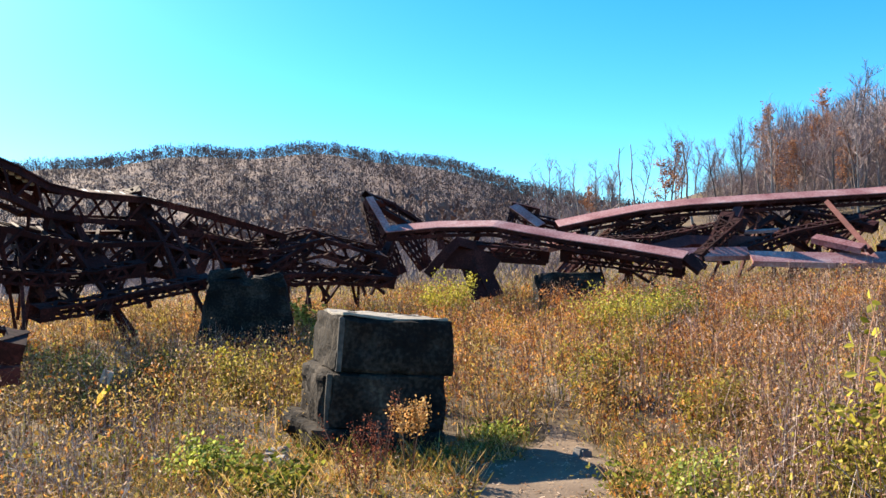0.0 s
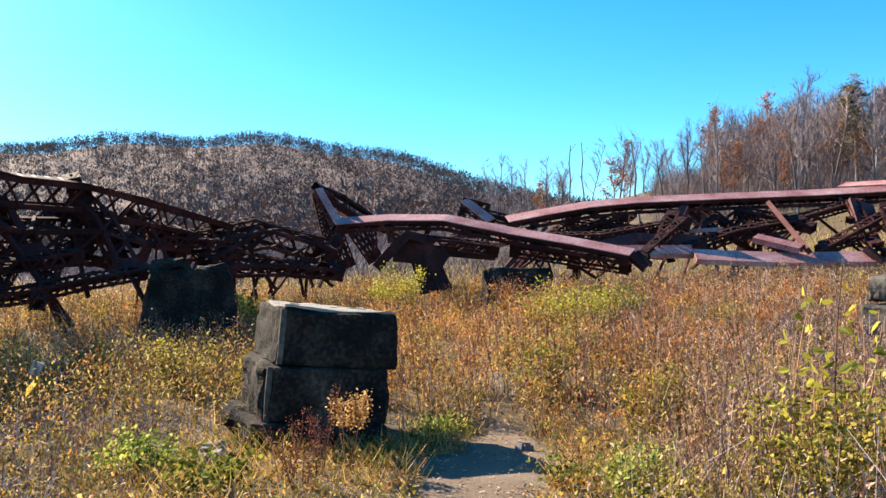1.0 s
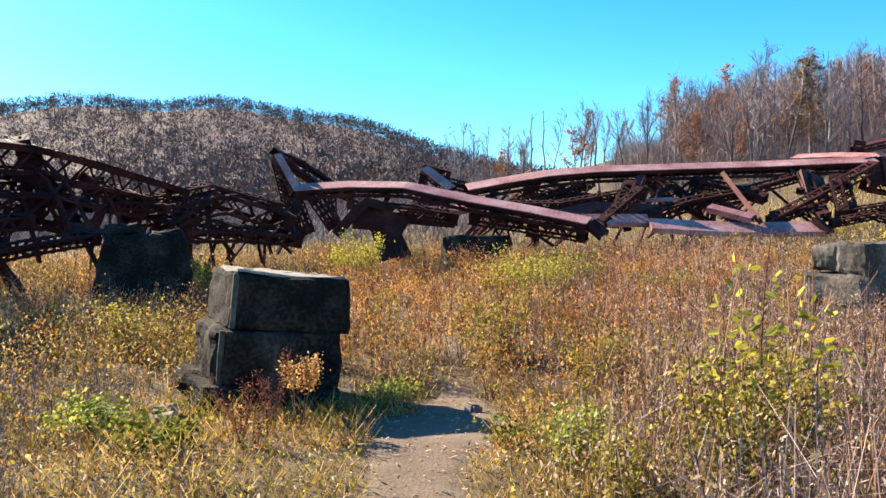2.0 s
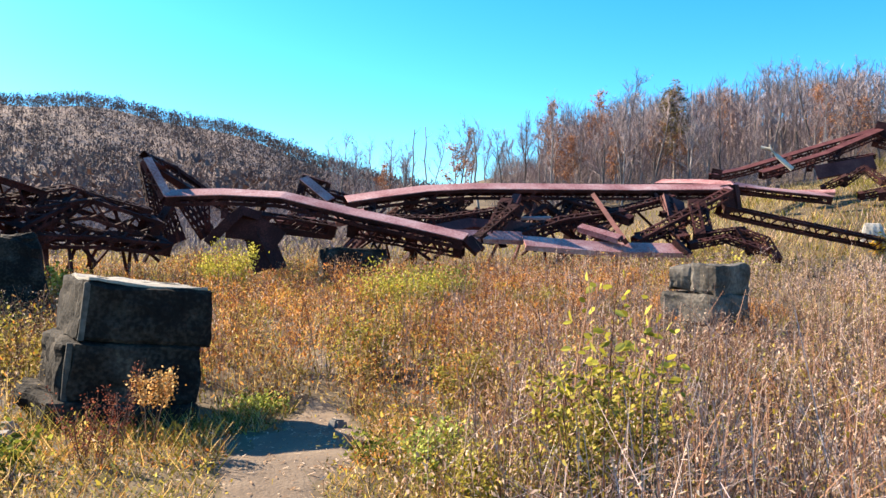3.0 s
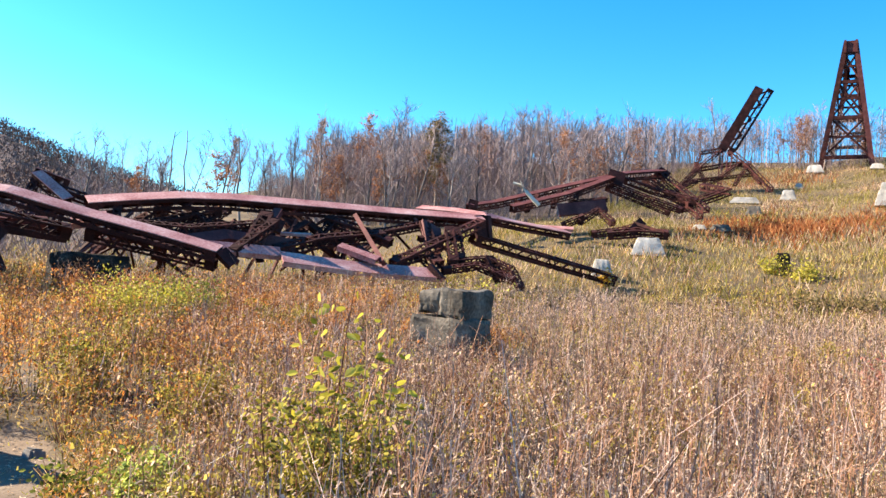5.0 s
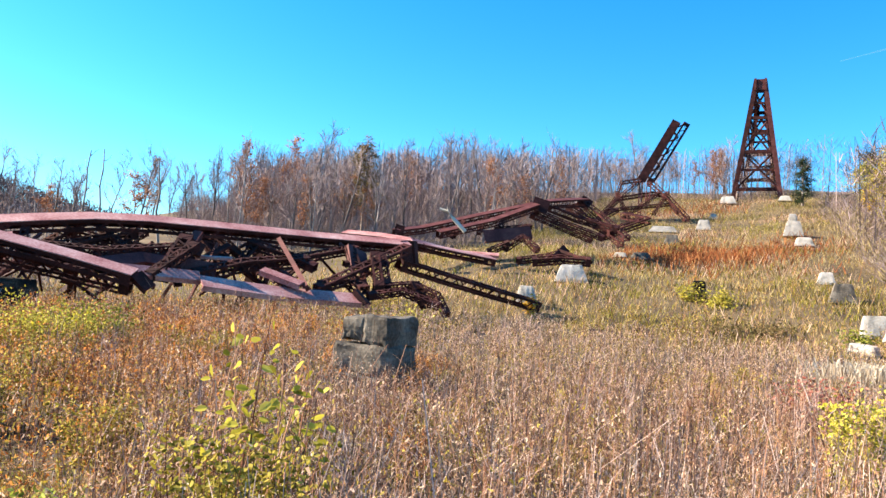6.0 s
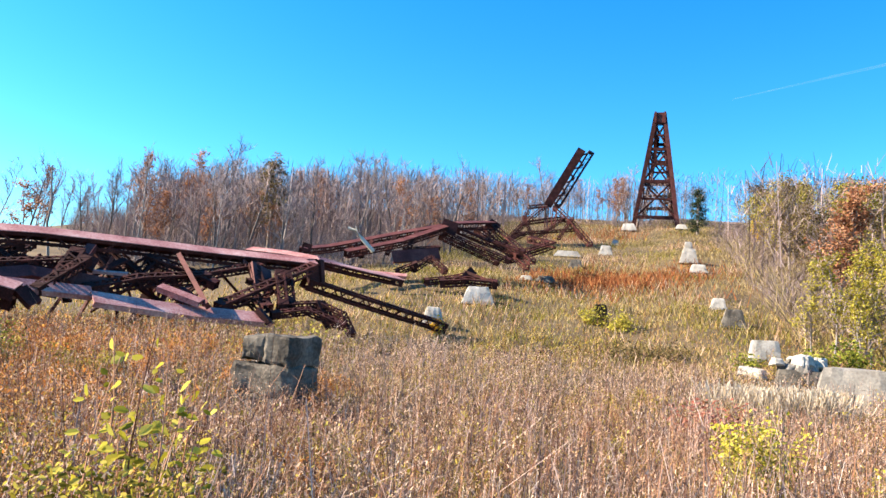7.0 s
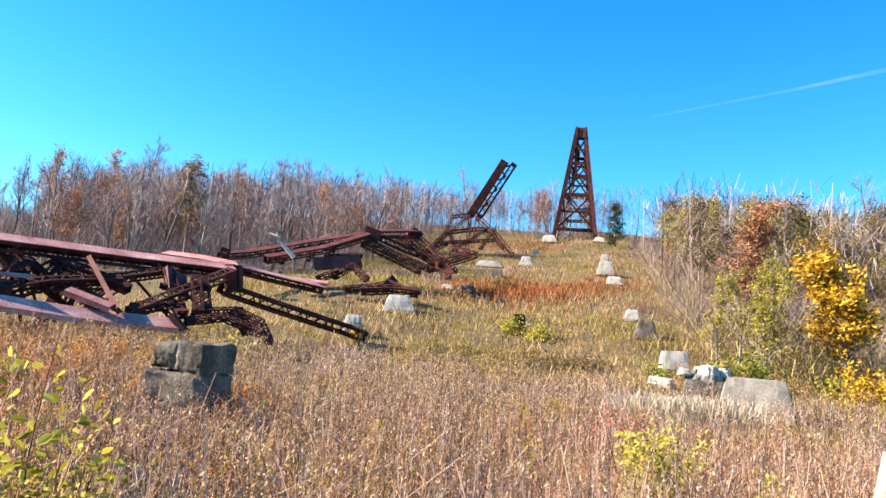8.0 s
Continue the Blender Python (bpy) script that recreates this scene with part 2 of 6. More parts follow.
# ---- steel ----
def member(parent, pts, w=0.45, h=0.45, kind="lace", face=None, mat=None, cover=None):
    """A riveted member along pts. kind: plate (cover plate over a laced box), lace (four angles and lacing), bar (a solid bar), sheet (a thick plate)."""
    pts = [Vector(p) for p in pts]
    d = (pts[-1] - pts[0]).normalized()
    away = Vector((pts[0].x, pts[0].y, 0)).normalized()
    nrm = Vector(face) if face else (Vector((0, 0, 1)) - away * 0.42).normalized()
    if abs(d.dot(nrm)) > 0.9:
        nrm = -away
    if kind == "bar":
        s = Soup()
        s.box(pts, nrm, w, h)
        return part("bar", s, mat or M_STEEL, parent)
    if kind == "sheet":
        s = Soup()
        s.box(pts, nrm, w, 0.05)
        s.box(pts, nrm, 0.07, 0.14, w / 2 - 0.04, -0.09)
        s.box(pts, nrm, 0.07, 0.14, -w / 2 + 0.04, -0.09)
        return part("steel_plate", s, mat or M_PLATE, parent)
    if kind == "truss":
        body, ties = Soup(), Soup()
        frames = []
        for i, p in enumerate(pts):
            t = (pts[min(i + 1, len(pts) - 1)] - pts[max(i - 1, 0)]).normalized()
            s = t.cross(nrm).normalized()
            n = s.cross(t)
            frames.append([p + s * (a * w / 2) + n * (b * h / 2) for a, b in ((-1, -1), (1, -1), (1, 1), (-1, 1))])
        body.angles(pts, nrm, w, h, 0.1)
        for k in range(4):
            for i in range(len(frames) - 1):
                count = max(2, int((pts[i + 1] - pts[i]).length / (max(w, h) * 0.8)))
                o = (k + 1) % 4
                for c in range(count):
                    a0, a1 = frames[i][k].lerp(frames[i + 1][k], c / count), frames[i][k].lerp(frames[i + 1][k], (c + 1) / count)
                    b0, b1 = frames[i][o].lerp(frames[i + 1][o], c / count), frames[i][o].lerp(frames[i + 1][o], (c + 1) / count)
                    ties.box([a0, b1], nrm, 0.06, 0.05)
                    if c % 3 == 0:
                        ties.box([b0, a1], nrm, 0.05, 0.05)
        girder = part("girder", body, mat or M_STEEL, parent)
        tagged(part("bracing", ties, mat or M_STEEL, girder), kind="stuff")
        return girder
    body = Soup()
    a = max(0.05, w * 0.2)
    body.angles(pts, nrm, w, h, min(a, 0.45 * w, 0.45 * h))
    girder = part("girder", body, mat or M_STEEL, parent)
    # lacing
    lace = Soup()
    step = max(w, h) * 0.8
    for i in range(len(pts) - 1):
        p, q = pts[i], pts[i + 1]
        t = (q - p).normalized()
        s = t.cross(nrm).normalized()
        n = s.cross(t)
        count = max(2, min(60, int((q - p).length / step)))
        for k in range(count):
            a0, a1 = p.lerp(q, k / count), p.lerp(q, (k + 1) / count)
            sg = 1 if k % 2 else -1
            for dn in (-1, 1):
                if dn == 1 and kind == "plate":
                    continue
                lace.box([a0 + s * (sg * w / 2) + n * (dn * h / 2), a1 - s * (sg * w / 2) + n * (dn * h / 2)], n, 0.06, 0.015)
            for du in (-1, 1):
                lace.box([a0 + n * (sg * h / 2) + s * (du * w / 2), a1 - n * (sg * h / 2) + s * (du * w / 2)], s, 0.06, 0.015)
    tagged(part("lacing", lace, mat or M_STEEL, girder), kind="stuff")
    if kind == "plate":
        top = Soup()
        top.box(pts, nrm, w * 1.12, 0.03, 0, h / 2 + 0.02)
        part("cover_plate", top, cover or M_PLATE, girder, "" if cover else "faded red steel cover plate with pink sky sheen in its colour")
    return girder


def wreck(name, x, y, label):
    return thing(name, x, y, gz(x, y), label, "wreckage", "fallen viaduct")


# the long wreck across the field
W = wreck("collapsed_steel_tower", 8, 27, "long tangle of faded red riveted steel girders on the meadow")
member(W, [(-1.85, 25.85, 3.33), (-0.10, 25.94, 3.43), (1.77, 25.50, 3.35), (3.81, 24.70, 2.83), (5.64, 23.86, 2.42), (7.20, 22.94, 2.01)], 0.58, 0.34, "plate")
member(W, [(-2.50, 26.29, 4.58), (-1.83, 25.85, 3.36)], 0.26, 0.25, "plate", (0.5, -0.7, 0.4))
member(W, [(-2.65, 26.77, 4.54), (-2.03, 26.33, 1.89)], 0.25, 0.25)
member(W, [(-2.42, 26.80, 4.38), (-1.68, 26.36, 1.90)], 0.25, 0.25)
member(W, [(-2.55, 27.29, 4.75), (-1.90, 28.85, 4.45), (-0.78, 28.92, 3.64)], 0.6, 0.25, "lace", (0, -0.8, 0.5))
member(W, [(-2.26, 27.82, 4.51), (-1.06, 29.41, 3.86)], 0.5, 0.2, "sheet", (0, -0.6, 0.7), M_STEEL)
member(W, [(-1.88, 26.85, 3.34), (-1.42, 26.88, 2.01)], 0.25, 0.2)
member(W, [(-1.54, 27.88, 3.43), (-0.71, 27.92, 2.15)], 0.3, 0.2)
member(W, [(-1.23, 28.40, 3.68), (-0.50, 28.43, 2.26)], 0.3, 0.2)
member(W, [(-0.67, 27.92, 3.58), (-0.63, 27.93, 2.34)], 0.2, 0.2)
member(W, [(-0.46, 26.93, 3.39), (0.51, 25.94, 2.87)], 0.25, 0.2)
member(W, [(-0.06, 25.94, 3.35), (-0.04, 25.94, 2.76)], 0.22, 0.2)
member(W, [(1.23, 25.93, 3.31), (0.86, 25.94, 2.71)], 0.25, 0.2)
member(W, [(-0.49, 23.43, 1.90), (0.12, 23.44, 2.57), (0.48, 23.54, 2.89), (1.05, 23.93, 2.74)], 0.3, 0.2, "sheet", (0.3, -0.9, 0.25), M_STEEL)
member(W, [(0.42, 23.94, 2.69), (0.91, 23.94, 2.13), (1.17, 23.53, 1.14)], 0.7, 0.4, "sheet", (-0.2, -0.95, 0.2), M_STEEL)
member(W, [(0.04, 23.84, 2.46), (0.90, 23.84, 2.38), (1.58, 23.71, 1.95)], 0.75, 0.4, "sheet", (0, -1, 0.1), M_STEEL)
member(W, [(1.06, 23.93, 2.47), (1.60, 23.51, 1.19)], 0.45, 0.4, "sheet", (0.3, -0.9, 0.2), M_STEEL)
member(W, [(1.00, 24.93, 2.71), (2.12, 25.28, 2.60), (3.48, 25.55, 2.41)], 0.4, 0.4)
member(W, [(0.93, 24.94, 2.41), (3.40, 25.56, 2.17)], 0.15, 0.15, "bar")
member(W, [(3.44, 25.26, 2.77), (4.41, 25.12, 2.97)], 0.6, 0.3, "sheet", (0, -0.5, 0.85))
member(W, [(3.89, 25.20, 2.42), (5.58, 24.39, 2.10), (7.27, 23.34, 1.74)], 0.35, 0.4)
member(W, [(7.26, 22.93, 2.15), (7.60, 22.61, 1.76)], 0.4, 0.5, "sheet", (0.2, -0.9, 0.3), M_STEEL)
# the middle peak
member(W, [(2.80, 29.84, 4.39), (3.70, 28.75, 3.50)], 0.35, 0.3, "plate", (0.2, -0.8, 0.5))
member(W, [(2.88, 29.84, 4.46), (3.78, 30.75, 4.31)], 0.4, 0.3, "plate")
member(W, [(2.84, 29.84, 4.33), (2.54, 29.36, 3.51)], 0.25, 0.25)
member(W, [(3.27, 30.30, 4.09), (4.90, 29.60, 3.59)], 0.4, 0.3)
member(W, [(2.51, 27.86, 3.36), (1.90, 27.40, 2.53)], 0.25, 0.2, "lace", None, M_RUST)
member(W, [(2.82, 27.83, 3.32), (2.27, 27.37, 2.49)], 0.25, 0.2, "lace", None, M_RUST)
member(W, [(3.15, 27.80, 3.25), (2.65, 27.35, 2.50)], 0.25, 0.2)
member(W, [(1.69, 26.91, 2.69), (2.97, 26.81, 2.65)], 0.5, 0.3, "lace", None, M_RUST)
member(W, [(3.41, 27.27, 3.32), (3.13, 26.80, 2.37)], 0.25, 0.2)
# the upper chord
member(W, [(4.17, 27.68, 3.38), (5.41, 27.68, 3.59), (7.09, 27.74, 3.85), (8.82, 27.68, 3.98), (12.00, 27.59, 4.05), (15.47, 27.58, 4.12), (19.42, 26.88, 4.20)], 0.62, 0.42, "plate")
member(W, [(5.09, 27.54, 3.42), (4.88, 26.56, 2.77)], 0.25, 0.2)
member(W, [(6.82, 28.21, 3.67), (5.40, 27.48, 2.74)], 0.3, 0.25)
member(W, [(6.38, 28.31, 3.49), (8.02, 27.91, 3.23), (9.86, 27.34, 2.93)], 0.35, 0.3)
member(W, [(8.52, 27.77, 3.65), (6.58, 27.24, 3.03), (4.85, 26.57, 2.63)], 0.35, 0.3)
member(W, [(7.39, 28.07, 3.74), (7.96, 26.89, 3.08), (7.90, 25.87, 2.34)], 0.2, 0.2)
member(W, [(9.12, 28.63, 3.76), (6.94, 26.13, 2.61)], 0.25, 0.2)
member(W, [(5.22, 26.50, 2.84), (7.12, 26.08, 2.81), (9.91, 26.26, 3.25)], 0.3, 0.3)
member(W, [(10.49, 27.11, 3.81), (9.18, 25.46, 2.33)], 0.3, 0.25, "bar", None, M_RUST)
member(W, [(10.91, 28.02, 3.84), (11.45, 26.73, 2.81)], 0.45, 0.3)
member(W, [(11.54, 28.32, 3.93), (12.34, 26.90, 2.81)], 0.45, 0.3)
member(W, [(11.03, 27.98, 3.75), (11.54, 27.24, 3.05)], 0.4, 0.3, "sheet", (0.3, -0.9, 0.2), M_STEEL)
member(W, [(8.02, 24.26, 2.12), (9.75, 25.25, 3.26)], 0.3, 0.3, "lace")
member(W, [(8.50, 24.63, 2.10), (9.80, 26.30, 3.56)], 0.45, 0.3)
member(W, [(9.61, 26.37, 3.45), (10.33, 26.10, 3.16)], 0.5, 0.4, "sheet", (0, -0.9, 0.3), M_STEEL)
member(W, [(6.52, 25.20, 2.38), (8.26, 25.76, 2.75), (9.39, 25.38, 2.65)], 0.5, 0.3, "sheet", (0, -0.6, 0.7), M_RUST)
member(W, [(9.08, 26.02, 2.65), (10.60, 25.46, 2.46)], 0.7, 0.3, "sheet", (0, -0.8, 0.5), M_RUST)
member(W, [(10.28, 26.66, 2.97), (11.45, 26.19, 2.99)], 0.14, 0.1, "bar", None, M_PLATE)
member(W, [(9.78, 25.24, 2.27), (11.63, 25.57, 2.79), (14.25, 25.96, 3.17)], 0.4, 0.4)
member(W, [(12.03, 26.48, 2.83), (14.48, 26.41, 3.32), (16.83, 26.79, 3.90)], 0.35, 0.3)
member(W, [(12.52, 27.37, 3.71), (13.39, 26.40, 3.36), (14.29, 25.37, 2.90)], 0.4, 0.3)
member(W, [(11.84, 26.57, 2.78), (12.82, 27.23, 3.67)], 0.35, 0.3)
member(W, [(13.52, 26.90, 3.91), (12.91, 23.28, 2.11)], 0.22, 0.16, "bar", (0.5, -0.8, 0.2), M_RUST)
member(W, [(11.77, 24.41, 2.65), (12.74, 23.37, 2.24)], 0.4, 0.2, "sheet", (0, -0.5, 0.85))
member(W, [(13.68, 24.00, 2.08), (16.15, 24.86, 3.06), (18.84, 26.06, 4.10)], 0.4, 0.35)
member(W, [(16.34, 26.50, 3.86), (15.81, 24.48, 2.31)], 0.4, 0.3)
member(W, [(16.60, 26.34, 3.86), (16.24, 25.39, 2.98)], 0.9, 0.3, "sheet", (0, -1, 0.1), M_RUST)
member(W, [(16.65, 25.13, 3.63), (16.06, 23.72, 2.31)], 0.35, 0.3)
member(W, [(17.17, 25.39, 3.67), (16.57, 23.99, 2.44)], 0.3, 0.25)
member(W, [(14.00, 24.39, 2.25), (15.37, 24.75, 2.51), (15.36, 23.58, 2.19)], 0.4, 0.3)
member(W, [(15.69, 25.72, 3.18), (17.67, 25.66, 3.37)], 0.25, 0.2)
# low plates in front
member(W, [(9.47, 23.76, 2.09), (10.59, 23.62, 2.01), (12.39, 23.44, 1.90), (15.13, 23.13, 1.87)], 0.75, 0.3, "sheet", (-0.2, -0.42, 0.88))
member(W, [(14.80, 23.23, 2.17), (15.07, 22.82, 1.73)], 0.4, 0.3, "sheet", (0.6, -0.8, 0.2), M_STEEL)
member(W, [(7.30, 24.48, 2.30), (9.61, 24.24, 2.25)], 0.5, 0.2, "sheet", (0, -0.6, 0.8))
# the joint at the end of the upper chord
member(W, [(18.69, 30.92, 4.79), (19.47, 29.26, 4.67), (20.09, 27.63, 4.45), (22.61, 28.24, 4.32), (25.55, 28.39, 4.17)], 0.55, 0.35, "plate")
member(W, [(19.32, 26.94, 4.50), (19.53, 26.80, 3.43)], 0.6, 0.5, "sheet", (0.2, -1, 0.1), M_STEEL)
member(W, [(19.89, 27.03, 4.54), (20.02, 26.94, 3.41)], 0.5, 0.5, "sheet", (0.6, -0.8, 0.1), M_STEEL)
member(W, [(19.16, 27.06, 3.50), (21.70, 27.04, 3.06), (24.24, 26.87, 2.62), (27.20, 26.83, 2.16)], 0.6, 0.5)
member(W, [(15.88, 23.84, 2.31), (17.38, 23.42, 2.52), (17.78, 22.49, 2.17), (17.78, 21.86, 1.49)], 0.26, 0.26)
member(W, [(15.45, 23.52, 1.99), (16.77, 23.24, 2.24), (17.55, 22.04, 1.77)], 0.28, 0.25)
member(W, [(17.38, 23.42, 2.56), (17.48, 22.72, 1.76)], 0.35, 0.3)

# the peaked bent further up the slope
W = wreck("fallen_peaked_bent", 38, 39, "fallen brown steel bent standing in a low peak")
member(W, [(28.81, 41.80, 6.44), (31.43, 42.41, 6.98), (33.46, 42.13, 7.59), (36.76, 42.01, 8.58), (41.67, 41.56, 10.01)], 0.45, 0.45, "plate", None, None, M_RUST)
member(W, [(31.12, 40.15, 6.53), (35.78, 40.21, 7.87), (40.82, 40.98, 9.72)], 0.45, 0.45, "plate", None, None, M_RUST)
member(W, [(41.31, 41.20, 9.94), (44.39, 41.63, 10.52), (47.36, 42.09, 11.04)], 0.6, 0.6, "plate", None, None, M_RUST)
member(W, [(40.59, 41.21, 10.03), (41.42, 40.39, 9.71)], 1.1, 0.9, "sheet", (0, -1, 0.1), M_STEEL)
member(W, [(46.70, 42.08, 11.21), (47.22, 41.50, 10.71)], 1.1, 0.9, "sheet", (0, -1, 0.1), M_STEEL)
member(W, [(46.93, 41.83, 10.91), (46.54, 39.23, 9.31), (45.26, 36.07, 7.66)], 0.5, 0.4)
member(W, [(46.48, 42.32, 10.71), (46.04, 39.82, 9.02), (45.02, 36.37, 7.20)], 0.4, 0.4)
member(W, [(45.30, 42.13, 10.32), (45.83, 40.06, 9.09), (45.35, 37.55, 8.10)], 0.5, 0.5)
member(W, [(40.72, 41.08, 9.41), (41.94, 39.12, 8.49), (43.43, 36.72, 7.50)], 0.45, 0.4)
member(W, [(40.50, 41.29, 9.08), (41.97, 39.10, 8.07), (42.90, 37.33, 7.27)], 0.35, 0.35)
member(W, [(42.07, 41.15, 9.85), (44.33, 40.23, 9.22), (45.61, 37.24, 8.35)], 0.5, 0.5)
member(W, [(33.19, 42.34, 7.25), (33.20, 41.06, 6.66)], 0.3, 0.3)
member(W, [(34.32, 41.44, 7.86), (33.19, 41.07, 6.84)], 0.3, 0.3)
member(W, [(36.12, 41.24, 8.38), (34.47, 40.02, 7.01)], 0.3, 0.3)
member(W, [(37.93, 40.97, 8.95), (36.23, 39.81, 7.65)], 0.3, 0.3)
member(W, [(34.77, 39.77, 6.82), (37.80, 38.35, 7.39)], 0.9, 0.3, "sheet", (0, -0.9, 0.4), M_RUST)
member(W, [(35.96, 40.05, 7.42), (38.47, 39.09, 7.89)], 0.4, 0.3)
member(W, [(35.14, 38.10, 5.96), (36.72, 38.00, 6.92), (36.75, 36.57, 5.97)], 0.4, 0.4)
member(W, [(34.33, 38.82, 5.67), (35.38, 37.88, 6.36)], 0.4, 0.4)
member(W, [(28.45, 40.84, 6.34), (28.54, 40.78, 6.87)], 0.6, 0.6)
member(W, [(31.32, 37.44, 5.34), (32.89, 36.09, 5.32)], 0.5, 0.3, "sheet", (0, -0.5, 0.85))
member(W, [(47.84, 40.80, 8.25), (53.26, 40.47, 10.20), (55.13, 44.55, 11.08)], 0.6, 0.6)

W = wreck("steel_debris_pile", 34, 36, "low pile of dark twisted steel on the grassy slope")
member(W, [(34.42, 36.05, 5.08), (35.98, 35.22, 5.41), (37.33, 34.55, 5.86)], 0.4, 0.4)
member(W, [(35.13, 35.36, 5.09), (36.38, 34.09, 5.32), (37.64, 32.71, 5.26)], 0.6, 0.5)
member(W, [(37.06, 34.82, 6.02), (37.34, 33.79, 5.69), (37.59, 32.77, 5.36)], 0.9, 0.6, "sheet", (0.3, -0.9, 0.4), M_STEEL)
member(W, [(36.13, 34.35, 5.29), (37.31, 34.56, 6.16)], 0.6, 0.5, "sheet", (-0.3, -0.9, 0.4), M_STEEL)

# the leaning tower top
W = wreck("leaning_tower_top", 80, 61, "rusty tower section leaning over a crumpled steel base")
member(W, [(85.32, 61.02, 28.29), (82.82, 64.36, 20.37)], 1.0, 0.8, "plate", (-0.5, -0.7, 0.5), None, M_STEEL)
member(W, [(86.05, 59.99, 28.05), (83.58, 63.37, 20.31)], 0.9, 0.8, "plate", (0.7, -0.7, 0.0), None, M_STEEL)
for k in range(8):
    a, b = Vector((85.32, 61.02, 28.29)), Vector((82.82, 64.36, 20.37))
    c, d = Vector((86.05, 59.99, 28.05)), Vector((83.58, 63.37, 20.31))
    s, e = k / 8, (k + 1) / 8
    member(W, [a.lerp(b, s), c.lerp(d, e)] if k % 2 else [c.lerp(d, s), a.lerp(b, e)], 0.25, 0.15, "bar")
member(W, [(82.95, 64.18, 20.54), (80.51, 65.64, 19.84), (79.36, 65.47, 17.62), (76.96, 65.21, 15.32)], 0.5, 0.5)
member(W, [(82.82, 64.36, 20.37), (79.59, 61.99, 15.27)], 0.5, 0.5, "lace", None, M_RUST)
member(W, [(83.44, 63.55, 20.21), (80.95, 61.87, 17.00)], 0.6, 0.5, "lace", None, M_RUST)
member(W, [(83.44, 63.55, 20.21), (82.50, 59.80, 17.57), (81.43, 56.12, 14.55)], 0.7, 0.6)
member(W, [(79.36, 65.46, 17.46), (82.95, 62.55, 18.51), (83.87, 61.31, 18.24)], 0.5, 0.5)
member(W, [(74.99, 64.43, 14.62), (79.04, 64.27, 17.90), (81.71, 64.15, 19.92)], 0.5, 0.5)
member(W, [(75.66, 63.66, 15.44), (82.75, 59.46, 16.84)], 0.4, 0.4)
member(W, [(76.86, 62.20, 14.49), (82.60, 61.34, 18.41)], 0.4, 0.4)
member(W, [(79.07, 59.38, 15.13), (83.27, 60.43, 18.49)], 0.4, 0.4)
member(W, [(79.32, 65.51, 18.38), (77.34, 61.61, 14.18)], 0.4, 0.4)
member(W, [(83.07, 60.71, 18.08), (81.59, 57.63, 15.48)], 0.4, 0.4)
member(W, [(71.86, 63.46, 13.05), (76.35, 62.82, 15.53)], 0.6, 0.5)
member(W, [(71.42, 59.37, 12.23), (76.63, 59.28, 14.39)], 0.5, 0.5)


